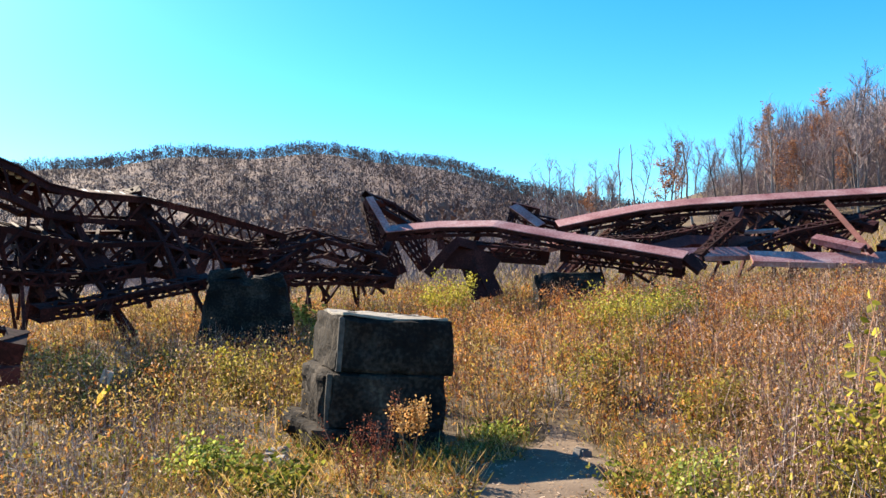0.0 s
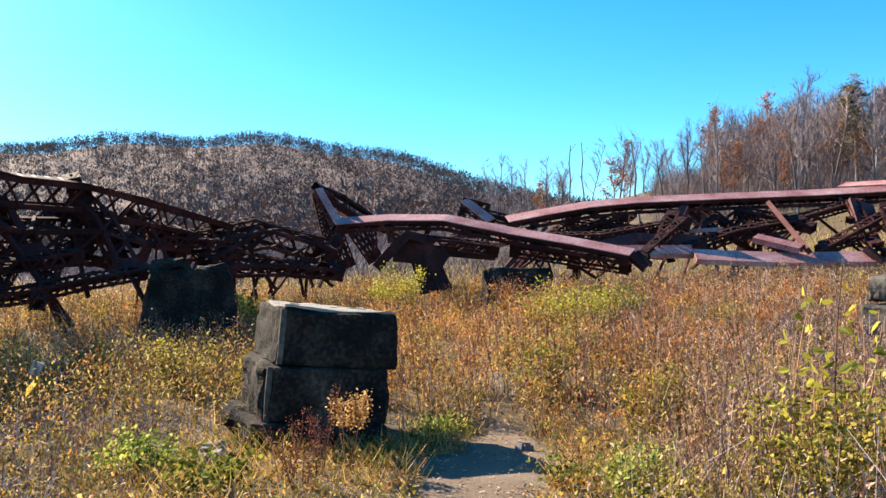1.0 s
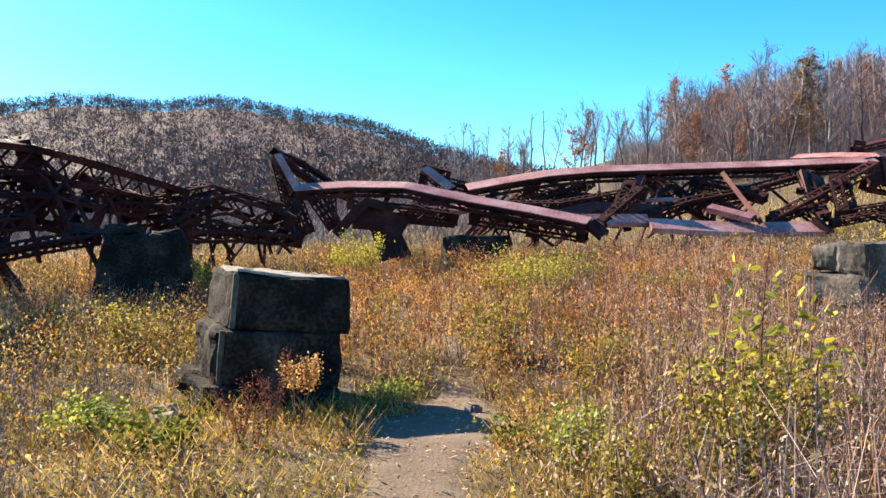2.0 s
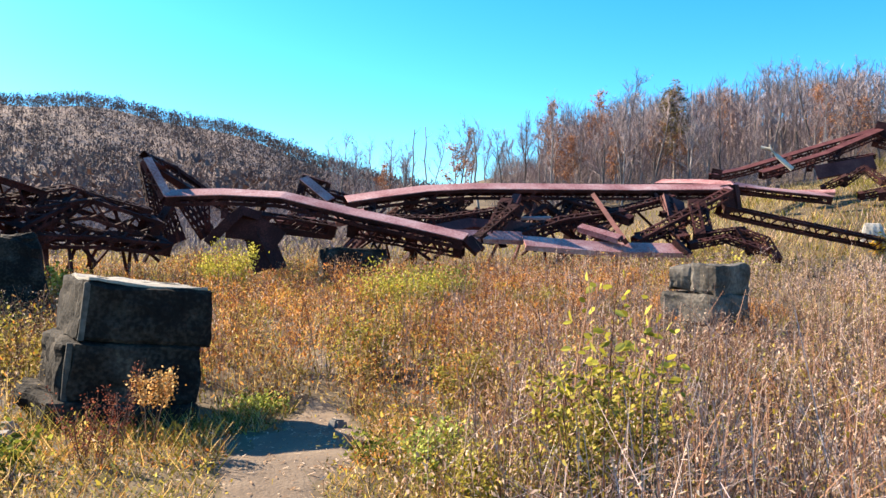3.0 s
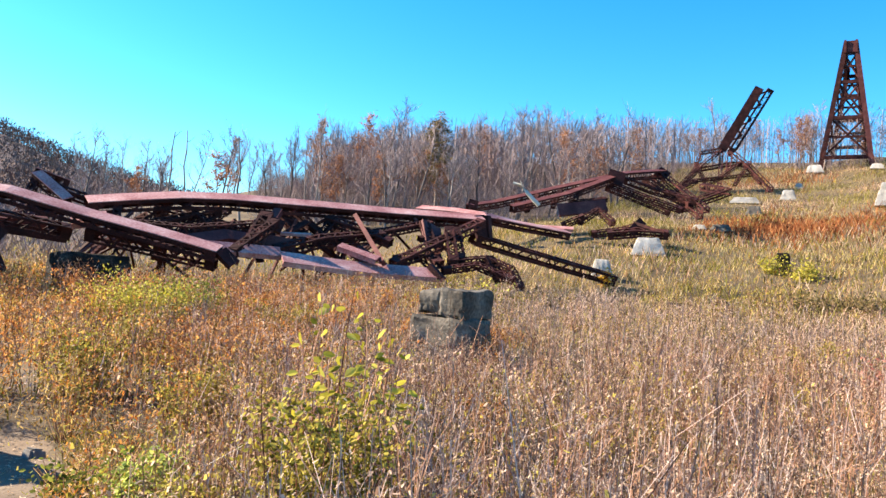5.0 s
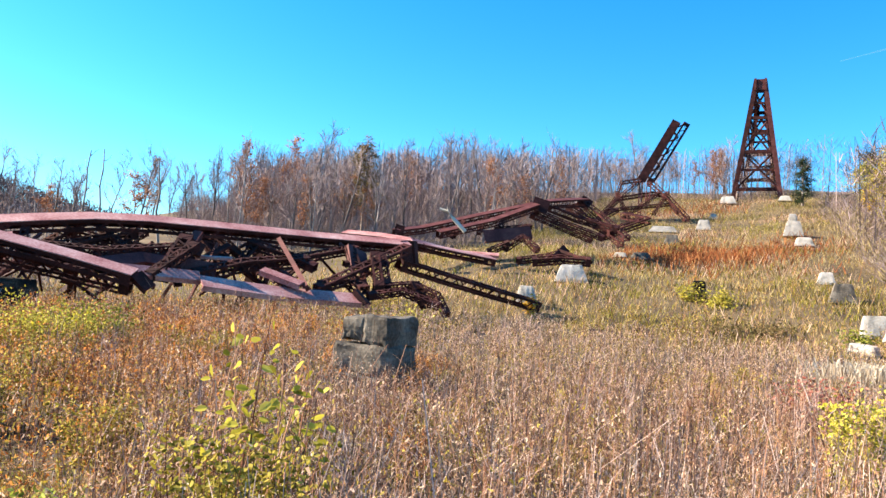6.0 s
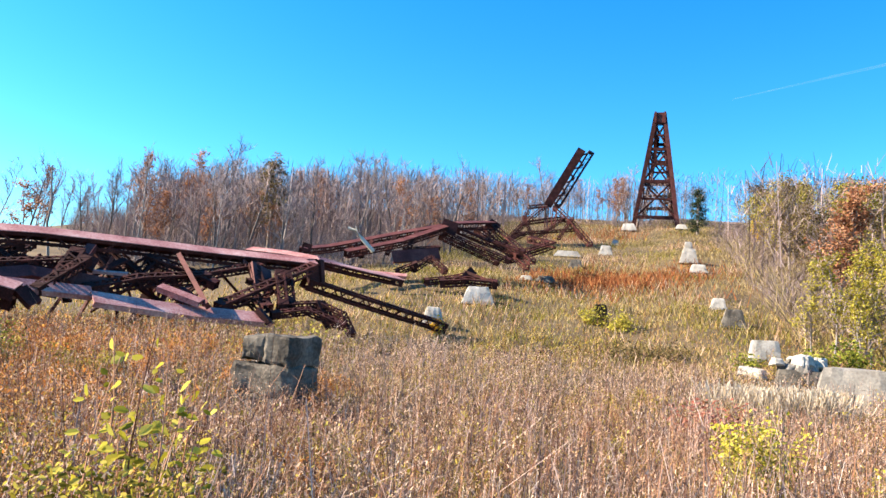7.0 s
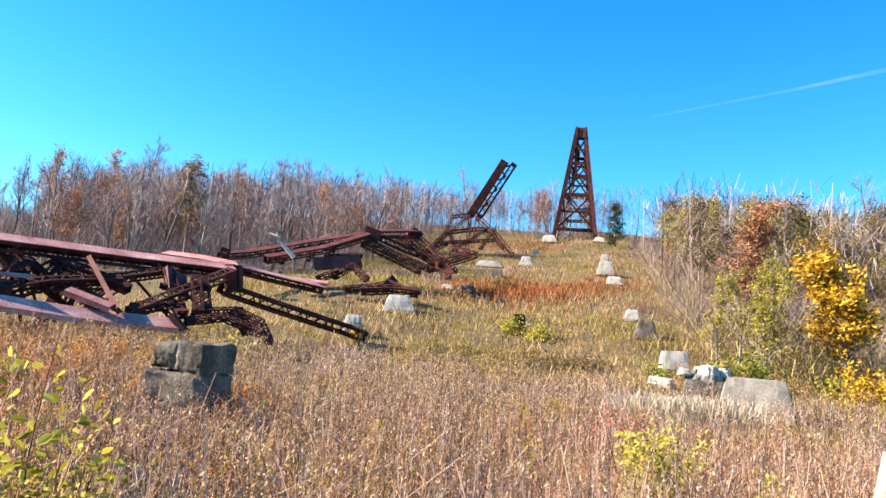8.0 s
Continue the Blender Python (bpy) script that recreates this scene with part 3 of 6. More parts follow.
def standing_tower():
    """Two battered bents of riveted columns, tied by struts and rods, with the end of the deck girders on top."""
    f, g = Vector((0.87, 0.49, 0)), Vector((0.49, -0.87, 0))
    fr, bk = Vector((111.55, 64.6, 22.9)), Vector((126.6, 72.9, 27.6))
    top = Vector((111.55, 64.6, 40.9))
    tw = thing("standing_viaduct_tower", fr.x, fr.y, gz(fr.x, fr.y), "tall rusty braced steel viaduct tower standing on pale concrete piers", "viaduct tower", "")
    TOP_HALF = 0.62
    for base, zt, bh in ((fr, top.z, 3.3), (bk, top.z + 0.6, 2.5)):
        topc = Vector((base.x, base.y, zt))
        for sgn in (-1, 1):
            a, b = base + g * (sgn * bh), topc + g * (sgn * TOP_HALF)
            foot = a + (a - b) * 0.06
            # right legs get the redder cover: their lit side is put into the colour
            member(tw, [foot, b], 0.62, 0.55, "plate", (-0.87, -0.49, 0.0), M_STEEL, M_RUST if sgn > 0 else M_STEEL)
            member(tw, [foot + f * 1.6 + g * (-sgn * 0.45), b + f * 1.0], 0.4, 0.4, "lace", (-0.87, -0.49, 0.0))
        for lev, w in ((0.03, 0.5), (0.2, 0.3), (0.36, 0.5), (0.52, 0.3), (0.66, 0.45), (0.79, 0.3), (0.9, 0.5)):
            m = base.lerp(topc, lev)
            hw = bh + (TOP_HALF - bh) * lev
            member(tw, [m - g * hw, m + g * hw], w, w, "plate", (-0.87, -0.49, 0.0), M_STEEL, M_STEEL)
        for l0, l1 in ((0.03, 0.36), (0.36, 0.66), (0.66, 0.9)):
            p, q = base.lerp(topc, l0), base.lerp(topc, l1)
            h0, h1 = bh + (TOP_HALF - bh) * l0, bh + (TOP_HALF - bh) * l1
            member(tw, [p - g * h0, q + g * h1], 0.3, 0.2, "bar")
            member(tw, [p + g * h0, q - g * h1], 0.3, 0.2, "bar")
    for sgn in (-1, 1):
        for lev in (0.36, 0.66, 0.97):
            a = fr.lerp(top, lev) + g * (sgn * (3.3 + (TOP_HALF - 3.3) * lev))
            b = bk.lerp(Vector((bk.x, bk.y, top.z)), lev) + g * (sgn * (2.5 + (TOP_HALF - 2.5) * lev))
            member(tw, [a, b], 0.45, 0.45)
        for l0, l1 in ((0.05, 0.36), (0.36, 0.66), (0.66, 0.95)):
            a = fr.lerp(top, l1) + g * (sgn * (3.3 + (TOP_HALF - 3.3) * l1))
            b = bk.lerp(Vector((bk.x, bk.y, top.z)), l0) + g * (sgn * (2.5 + (TOP_HALF - 2.5) * l0))
            member(tw, [a, b], 0.22, 0.2, "bar")
    deck = Soup()
    deck.box([top - f * 0.3 - Vector((0, 0, 1.7)), top - f * 0.3], -f, 1.5, 0.2)
    part("end_plate", deck, M_RUST, tw, "rusty riveted end diaphragm")
    for sgn in (-1, 1):
        gd = Soup()
        gd.box([top + g * (sgn * 0.75) - Vector((0, 0, 0.85)) - f * 0.6, top + g * (sgn * 0.75) + f * 19 - Vector((0, 0, 0.6))], (0, 0, 1), 0.32, 1.9)
        part("deck_girder", gd, M_RUST, tw)
    return tw


standing_tower()

# the tangle at the foot of the wooded ridge
W = wreck("collapsed_steel_viaduct_span", -8, 19, "dark tangle of collapsed laced steel girders and struts in the weeds")
CH = [(-7.61, 12.34, 3.75), (-7.55, 13.19, 3.65), (-7.48, 14.15, 3.46), (-7.32, 15.34, 3.46), (-6.63, 16.73, 3.50), (-6.03, 18.23, 3.35), (-5.38, 20.30, 3.14), (-4.71, 22.00, 2.93)]
member(W, CH, 0.55, 0.6, "plate", (0.0, -0.55, 0.85), M_STEEL, M_STEEL)
for k in range(24):
    s = 1.2 + k * 0.2
    i = min(int(s), 6)
    p = Vector(CH[i]).lerp(Vector(CH[i + 1]), s - i)
    b = Soup()
    b.box([p + Vector((-0.1, 0.05, 0.36)), p + Vector((0.12, -0.28, 0.26))], (0, 0, 1), 0.07, 0.05)
    part("batten", b, M_PALE_WOOD, W, "pale weathered tie batten")
member(W, [(-7.99, 13.28, 3.99), (-7.77, 13.76, 3.85), (-7.79, 14.54, 3.64)], 0.5, 0.4)
member(W, [(-6.79, 16.67, 3.70), (-6.50, 16.78, 3.79)], 0.4, 0.4)
member(W, [(-7.60, 15.21, 3.26), (-7.25, 15.16, 2.68), (-6.72, 15.07, 2.11)], 0.50, 0.36)
member(W, [(-6.71, 16.92, 3.50), (-6.16, 16.91, 2.98), (-5.83, 16.82, 2.41), (-5.52, 16.61, 1.84)], 0.47, 0.36)
member(W, [(-7.64, 12.67, 2.11), (-7.15, 13.87, 2.01), (-6.73, 14.74, 2.05), (-6.18, 15.84, 2.22)], 0.25, 0.25)
member(W, [(-7.03, 13.25, 1.40), (-6.57, 14.15, 1.47), (-5.88, 15.31, 1.69), (-5.05, 16.65, 1.89)], 0.29, 0.25)
member(W, [(-7.15, 17.06, 3.28), (-7.26, 15.92, 2.49), (-7.00, 14.17, 1.54)], 0.29, 0.22)
member(W, [(-6.88, 17.17, 3.34), (-6.73, 16.48, 2.49), (-6.32, 14.26, 1.30)], 0.25, 0.22)
member(W, [(-6.58, 17.40, 3.22), (-6.58, 16.54, 2.36)], 0.22, 0.18)
member(W, [(-6.32, 17.92, 3.18), (-6.49, 16.79, 2.24)], 0.22, 0.22)
member(W, [(-6.09, 18.42, 3.28), (-5.53, 19.22, 2.68), (-4.80, 20.96, 2.65)], 0.25, 0.22)
member(W, [(-5.60, 20.03, 3.01), (-5.64, 18.67, 2.52)], 0.18, 0.14)
member(W, [(-5.90, 19.11, 3.25), (-5.86, 18.07, 2.51)], 0.22, 0.18)
member(W, [(-8.04, 14.41, 2.99), (-7.07, 13.91, 1.60)], 0.22, 0.22)
member(W, [(-7.86, 14.85, 3.02), (-7.71, 13.79, 1.83)], 0.22, 0.22)
member(W, [(-7.69, 15.16, 2.92), (-7.40, 13.96, 1.61)], 0.18, 0.18)
member(W, [(-7.98, 12.93, 2.70), (-7.65, 14.05, 2.54), (-7.25, 15.16, 2.46), (-6.54, 16.77, 2.55), (-5.87, 18.07, 2.31)], 0.94, 0.79, "truss")
member(W, [(-6.76, 17.33, 2.90), (-6.04, 18.65, 2.88), (-5.39, 20.30, 2.72)], 0.72, 0.58, "truss")
# the crumpled middle
member(W, [(-5.83, 20.80, 2.53), (-4.80, 21.67, 2.60), (-3.66, 22.50, 2.91), (-1.98, 23.92, 2.36)], 0.72, 0.58, "truss")
member(W, [(-4.69, 21.08, 1.98), (-3.33, 22.35, 1.99), (-1.62, 23.54, 1.82)], 0.65, 0.36, "truss")
member(W, [(-6.08, 20.62, 2.76), (-5.20, 21.38, 2.91), (-4.01, 22.65, 3.30), (-3.10, 23.29, 3.02), (-2.14, 23.90, 2.79)], 0.29, 0.29)
member(W, [(-4.84, 20.43, 2.11), (-4.42, 21.35, 2.49), (-3.87, 22.27, 2.91)], 0.43, 0.29)
member(W, [(-4.46, 21.54, 2.39), (-3.49, 22.33, 2.16), (-1.62, 23.54, 1.68)], 0.25, 0.25)
member(W, [(-2.36, 24.39, 2.78), (-1.64, 23.74, 1.68)], 0.25, 0.22)
member(W, [(-1.68, 24.94, 2.96), (-2.26, 23.89, 1.79)], 0.22, 0.22)
rng = random.Random(5)
for k in range(14):
    s = rng.uniform(0.6, 6.6)
    i = int(s)
    p = Vector(CH[i]).lerp(Vector(CH[i + 1]), s - i)
    q = p + Vector((rng.uniform(-1.6, 1.6), rng.uniform(-0.6, 0.9), 0))
    q.z = gz(q.x, q.y) + rng.uniform(0.2, 1.0)
    p = p.lerp(q, rng.uniform(0.0, 0.45))
    member(W, [p, q], rng.choice((0.06, 0.08, 0.1)), 0.07, "bar")
for k in range(16):
    p = Vector((-5.80, 20.70, 2.75)).lerp(Vector((-1.62, 23.94, 2.47)), rng.random()) + Vector((0, rng.uniform(-0.3, 1.2), rng.uniform(-0.3, 0.4)))
    q = p + Vector((rng.uniform(-1.2, 1.2), rng.uniform(-0.5, 0.5), 0))
    q.z = gz(q.x, q.y) + rng.uniform(0.2, 0.9)
    member(W, [p, q], 0.09, 0.07, "bar")
rng = random.Random(9)
W = bpy.data.objects["collapsed_steel_tower"]
for k in range(46):
    p = Vector((4.61, 27.62, 3.06)).lerp(Vector((16.90, 27.33, 3.93)), rng.random()) + Vector((0, rng.uniform(-0.5, 1.5), rng.uniform(-0.5, 0.2)))
    q = p + Vector((rng.uniform(-2.5, 2.5), rng.uniform(-1.5, 1.0), 0))
    q.z = gz(q.x, q.y) + rng.uniform(0.3, 1.4)
    member(W, [p, q], rng.choice((0.08, 0.1, 0.3)), 0.08, "bar" if k % 3 else "lace", None, rng.choice((M_STEEL, M_STEEL, M_RUST)))


# ---- piers ----
def near_pier():
    base = thing("stone_pier", -0.6, 7.8, gz(-0.6, 7.8), "dark sandstone bridge pier of three rough courses beside a footpath", "stone pier", "masonry piers")
    m = pose(-0.78, 7.84, 0.0, 0, 6.0, 17.0)
    rows = ((1.10, 0.53, 1.14, 1.46, 0.01), (0.58, 0.53, 1.16, 1.52, -0.06), (0.08, 0.52, 1.28, 1.6, -0.11), (-0.38, 0.42, 1.32, 1.62, -0.11))
    for i, (z, h, sx, sy, dx) in enumerate(rows):
        bm = stone_block(0, 0, 0, sx, sy, h, 10 + i, 0.0, 0.05, 0.035, 13)
        for v in bm.verts:
            # the weathered side is broken back unevenly, the drafted corner is left standing
            if v.co.x < -sx * 0.3 and v.co.y > -sy * 0.36:
                v.co.x -= 0.10 * abs(noise.noise(Vector((v.co.y * 2.2, v.co.z * 3.1, 4.0 + i)))) * (0.4 + i)
        bmesh.ops.transform(bm, matrix=m @ pose(dx, 0, z), verts=bm.verts)
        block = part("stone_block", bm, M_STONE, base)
        if i < 3:
            edge = stone_block(0, 0, 0, 0.05, 0.05, h * 0.94, 80 + i, 0.0, 0.01, 0.008, 3)
            bmesh.ops.transform(edge, matrix=m @ pose(dx - sx / 2 + 0.05, -sy / 2 + 0.045, z), verts=edge.verts)
            part("drafted_edge", edge, M_GREY, block, "paler tooled corner margin")
    # thin slab on the top course, coloured pale to read as sunlit
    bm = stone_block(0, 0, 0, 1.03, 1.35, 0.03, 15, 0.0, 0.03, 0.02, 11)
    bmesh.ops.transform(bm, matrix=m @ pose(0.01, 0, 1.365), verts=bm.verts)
    part("cap_face", bm, M_STONE_SUNLIT, base, "pale top face with sunlight put into its colour")


near_pier()


def battered_pier(x, y, z, w, d, h, taper, turn, mat, label, courses=1, seed=1, rough=0.05):
    """A pier that narrows upwards; its courses are separate blocks."""
    base = thing("stone_pier", x, y, z, label, "stone pier", "masonry piers")
    for c in range(courses):
        f0, f1 = c / courses, (c + 1) / courses
        k0, k1 = 1 - taper * f0, 1 - taper * f1
        bm = stone_block(0, 0, 0, w * k0, d * k0, h / courses * 0.99, seed + c, 1 - k1 / k0, rough, 0.05)
        put_block("stone_block", bm, x, y, z + h * (f0 + f1) / 2, turn, mat, base)
    return base


def footing(p, q, h, turn, mat=None, label="pale concrete footing of a vanished tower leg on the slope", taper=0.4, depth=1.0):
    """A truncated concrete footing whose base runs from p to q."""
    p, q = Vector(p), Vector(q)
    c = (p + q) / 2
    w = (q - p).length
    z = gz(c.x, c.y) - 0.1
    base = thing("concrete_footing", c.x, c.y, z, label, "footing", "viaduct footings")
    top = max(h + c.z - z, 0.4)
    bm = stone_block(0, 0, 0, w, w * depth, top, int(c.x * 7) + 3, taper, 0.04, 0.06)
    put_block("block", bm, c.x, c.y, z + top / 2, turn, mat or M_CONC, base)
    return base


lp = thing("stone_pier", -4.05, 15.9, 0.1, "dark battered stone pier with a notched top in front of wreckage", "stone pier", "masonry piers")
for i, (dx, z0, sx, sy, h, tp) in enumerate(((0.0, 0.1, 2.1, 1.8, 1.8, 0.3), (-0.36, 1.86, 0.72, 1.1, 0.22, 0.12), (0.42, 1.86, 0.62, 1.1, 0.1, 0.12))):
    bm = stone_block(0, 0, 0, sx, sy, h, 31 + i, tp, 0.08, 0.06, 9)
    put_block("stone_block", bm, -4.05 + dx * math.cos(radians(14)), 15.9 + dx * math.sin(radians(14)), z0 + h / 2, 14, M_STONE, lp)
# the block pier
bp = thing("stone_pier", 8.4, 11.9, gz(8.4, 11.9), "squat grey stone pier of large squared blocks in tall weeds", "stone pier", "masonry piers")
for i, (dx, dy, dz, sx, sy, sz) in enumerate(((-0.29, 0.03, 0.95, 0.47, 1.08, 0.48), (0.25, 0.0, 0.97, 0.56, 1.14, 0.52), (-0.05, 0, 0.43, 1.2, 1.14, 0.55), (-0.06, 0.02, -0.07, 1.32, 1.2, 0.5))):
    bm = stone_block(0, 0, 0, sx, sy, sz, 50 + i, 0, 0.06, 0.05, 8)
    bmesh.ops.transform(bm, matrix=pose(8.66, 12.38, 0.28, 0, 2, -64) @ pose(dx, dy, dz), verts=bm.verts)
    part("stone_block", bm, M_GREY, bp)
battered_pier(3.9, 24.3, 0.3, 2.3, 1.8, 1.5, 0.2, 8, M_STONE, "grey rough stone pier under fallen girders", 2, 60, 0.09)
battered_pier(28.3, 8.75, -0.1, 2.7, 1.9, 1.75, 0.3, -73, M_GREY_PALE, "broad grey battered stone pier in dry grass", 1, 70, 0.06)

footing((34.67, 32.98, 3.48), (36.06, 31.48, 3.65), 1.3, -45)
footing((27.56, 28.77, 2.11), (28.38, 27.97, 2.20), 1.0, -45)
footing((49.27, 24.25, 4.72), (49.78, 23.18, 4.80), 0.8, -60)
footing((43.26, 20.60, 3.57), (43.87, 19.25, 3.54), 0.9, -60, M_GREY)
footing((65.45, 34.34, 8.82), (66.24, 32.79, 8.93), 1.0, -60)
footing((71.21, 38.41, 10.85), (72.08, 36.76, 10.96), 1.3, -60)
footing((80.18, 42.84, 13.47), (80.72, 41.82, 13.53), 0.8, -60)
footing((105.31, 67.16, 19.93), (106.69, 64.95, 20.09), 1.6, -60)
footing((107.76, 59.11, 19.75), (108.67, 57.43, 19.85), 1.6, -60)
footing((77.03, 51.92, 12.59), (78.00, 50.47, 12.71), 1.1, -60)
footing((63.73, 46.50, 9.09), (64.66, 45.20, 9.21), 1.2, -55, M_GREY)
footing((49.29, 39.05, 6.14), (50.37, 37.65, 6.27), 0.9, -55, M_GREY)
footing((48.49, 40.02, 5.90), (49.24, 39.11, 5.99), 0.4, -55)
footing((70.79, 53.76, 11.75), (72.70, 51.16, 11.99), 0.5, -55, None, "low pale concrete slab on the slope", 0.3, 0.5)
footing((88.68, 57.88, 15.65), (89.31, 56.92, 15.72), 0.6, -55)
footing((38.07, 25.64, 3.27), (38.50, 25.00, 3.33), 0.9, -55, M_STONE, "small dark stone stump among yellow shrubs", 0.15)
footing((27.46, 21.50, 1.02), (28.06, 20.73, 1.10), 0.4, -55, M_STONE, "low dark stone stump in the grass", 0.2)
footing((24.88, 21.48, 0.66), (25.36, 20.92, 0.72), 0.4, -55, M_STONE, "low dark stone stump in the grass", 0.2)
footing((35.5, 15.5, 1.7), (36.0, 14.2, 1.7), 0.9, -60, None, "pale broken concrete slab among shrubs", 0.2, 0.8)
footing((29.6, 11.9, 0.7), (30.1, 10.3, 0.7), 0.75, -65, M_GREY, "grey stone pier with rubble on top", 0.12, 0.8)
rr = random.Random(200)
for k in range(22):
    q = k / 21
    spot = Vector((31.6, 13.9, 0)).lerp(Vector((29.5, 10.3, 0)), q) + Vector((rr.uniform(-0.4, 0.4), rr.uniform(-0.3, 0.3), 0))
    on_top = q > 0.42
    z = gz(29.85, 11.1) + 0.68 + (0.22 if k % 3 == 0 else 0.0) if on_top else gz(spot.x, spot.y) - 0.08 + (0.25 if k % 3 == 0 else 0.0)
    if on_top:
        spot = Vector((29.6, 11.75, 0)).lerp(Vector((30.0, 10.45, 0)), (q - 0.42) / 0.58) + Vector((rr.uniform(-0.25, 0.25), rr.uniform(-0.1, 0.1), 0))
    rb = thing("rubble_stone", spot.x, spot.y, z, "pale broken rubble stone heaped beside a pier", "stone", "rubble heap")
    h = rr.uniform(0.25, 0.45)
    bm = stone_block(0, 0, 0, rr.uniform(0.4, 0.85), rr.uniform(0.35, 0.6), h, 300 + k, 0.25, 0.08, 0.07, 4)
    put_block("stone", bm, spot.x, spot.y, z + h / 2, rr.uniform(0, 90), (M_CONC, M_GREY_PALE, M_GREY)[k % 3], rb)


# ---- trees ----
def tube(V, F, pts, r0, r1, sides=4):
    base = len(V)
    n = len(pts)
    for i, p in enumerate(pts):
        t = (pts[min(i + 1, n - 1)] - pts[max(i - 1, 0)]).normalized()
        a = t.orthogonal().normalized()
        b = t.cross(a)
        r = r0 + (r1 - r0) * i / (n - 1)
        for k in range(sides):
            w = 2 * math.pi * k / sides
            V.append(p + (a * math.cos(w) + b * math.sin(w)) * r)
    for i in range(n - 1):
        for k in range(sides):
            F.append((base + i * sides + k, base + i * sides + (k + 1) % sides, base + (i + 1) * sides + (k + 1) % sides, base + (i + 1) * sides + k))


def grow(rnd, start, way, length, steps, wander, lift):
    pts = [start]
    d = way.normalized()
    for _ in range(steps):
        d = (d + Vector((rnd.uniform(-1, 1), rnd.uniform(-1, 1), rnd.uniform(-1, 1))) * wander + Vector((0, 0, lift))).normalized()
        pts.append(pts[-1] + d * (length / steps))
    return pts


def tree_meshes(seed, height, trunk_r, limbs, first, spread, twigs, leaves=0, leaf=0.16, leaf_mat=None, twig_mat=None, bark=None):
    """Meshes of one tree: trunk, crown of limbs and twigs, and leaves if it has any."""
    rnd = random.Random(seed)
    V, F = [], []
    stem = grow(rnd, Vector((0, 0, -0.3)), Vector((rnd.uniform(-0.08, 0.08), rnd.uniform(-0.08, 0.08), 1)), height, 8, 0.11, 0.06)
    tube(V, F, stem, trunk_r, trunk_r * 0.18, 6)
    trunk = raw_mesh("trunk", [tuple(v) for v in V], F, bark or M_BARK, True)
    V, F, L = [], [], []
    for i in range(limbs):
        s = first + (1 - first) * (i + rnd.random()) / limbs
        k = min(int(s * 8), 7)
        p = stem[k].lerp(stem[k + 1], s * 8 - k)
        w = rnd.uniform(0, 2 * math.pi)
        ln = height * spread * (1.2 - 0.75 * s) * rnd.uniform(0.65, 1.25)
        limb = grow(rnd, p, Vector((math.cos(w), math.sin(w), rnd.uniform(0.5, 1.5))), ln, 6, 0.3, 0.1)
        tube(V, F, limb, trunk_r * 0.5 * (1.25 - s), 0.016, 4)
        for j in range(7):
            q = limb[min(1 + j, 6)] if j < 5 else limb[rnd.randint(2, 5)]
            w2 = rnd.uniform(0, 2 * math.pi)
            sub = grow(rnd, q, Vector((math.cos(w2), math.sin(w2), rnd.uniform(0.0, 1.1))) * 0.9 + (limb[-1] - limb[0]).normalized(), ln * rnd.uniform(0.28, 0.6), 3, 0.35, 0.08)
            tube(V, F, sub, 0.03, 0.01, 3)
            for _ in range(twigs):
                e = sub[rnd.randint(1, 3)]
                tw = e + Vector((rnd.gauss(0, 1), rnd.gauss(0, 1), rnd.gauss(0.45, 0.8))) * ln * 0.13
                o = Vector((rnd.uniform(-1, 1), rnd.uniform(-1, 1), 0)).normalized() * 0.014
                b = len(V)
                V += [e - o, e + o, tw + o * 0.4, tw - o * 0.4]
                F.append((b, b + 1, b + 2, b + 3))
                L.append(tw)
                L.append(e.lerp(tw, 0.5))
    crown = raw_mesh("crown", [tuple(v) for v in V], F, twig_mat or M_TWIG)
    foliage = None
    if leaves:
        V, F = [], []
        for _ in range(leaves):
            c = rnd.choice(L) + Vector((rnd.gauss(0, 1), rnd.gauss(0, 1), rnd.gauss(0, 1))) * leaf * 1.4
            a = Vector((rnd.uniform(-1, 1), rnd.uniform(-1, 1), rnd.uniform(-0.6, 0.6))).normalized()
            u = a.orthogonal().normalized()
            sz = leaf * rnd.uniform(0.5, 1.1)
            b = len(V)
            V += [c - a * sz, c + u * sz * 0.55 - a * sz * 0.1, c + a * sz, c - u * sz * 0.55 + a * sz * 0.1]
            F.append((b, b + 1, b + 2, b + 3))
        foliage = raw_mesh("foliage", [tuple(v) for v in V], F, leaf_mat)
    return trunk, crown, foliage


def tree(meshes, x, y, label, category="tree", group="", turn=0.0, size=1.0, name="tree"):
    t = new(name)
    t.empty_display_size = 0.3
    t.matrix_world = pose(x, y, gz(x, y), 0, 0, turn) @ Matrix.Diagonal((size, size, size, 1))
    for nm, me in zip(("trunk", "crown", "foliage"), meshes):
        if me is not None:
            o = new(nm, me)
            o.parent = t
    return tagged(t, label=label, category=category, group=group)


def leaf_material(name, dark, mid, light):
    m = material(name, [(0.25, dark), (0.5, mid), (0.75, light)], 0.8, 0.7, 0.0, 6, spread="island", thin=0.4)
    return m


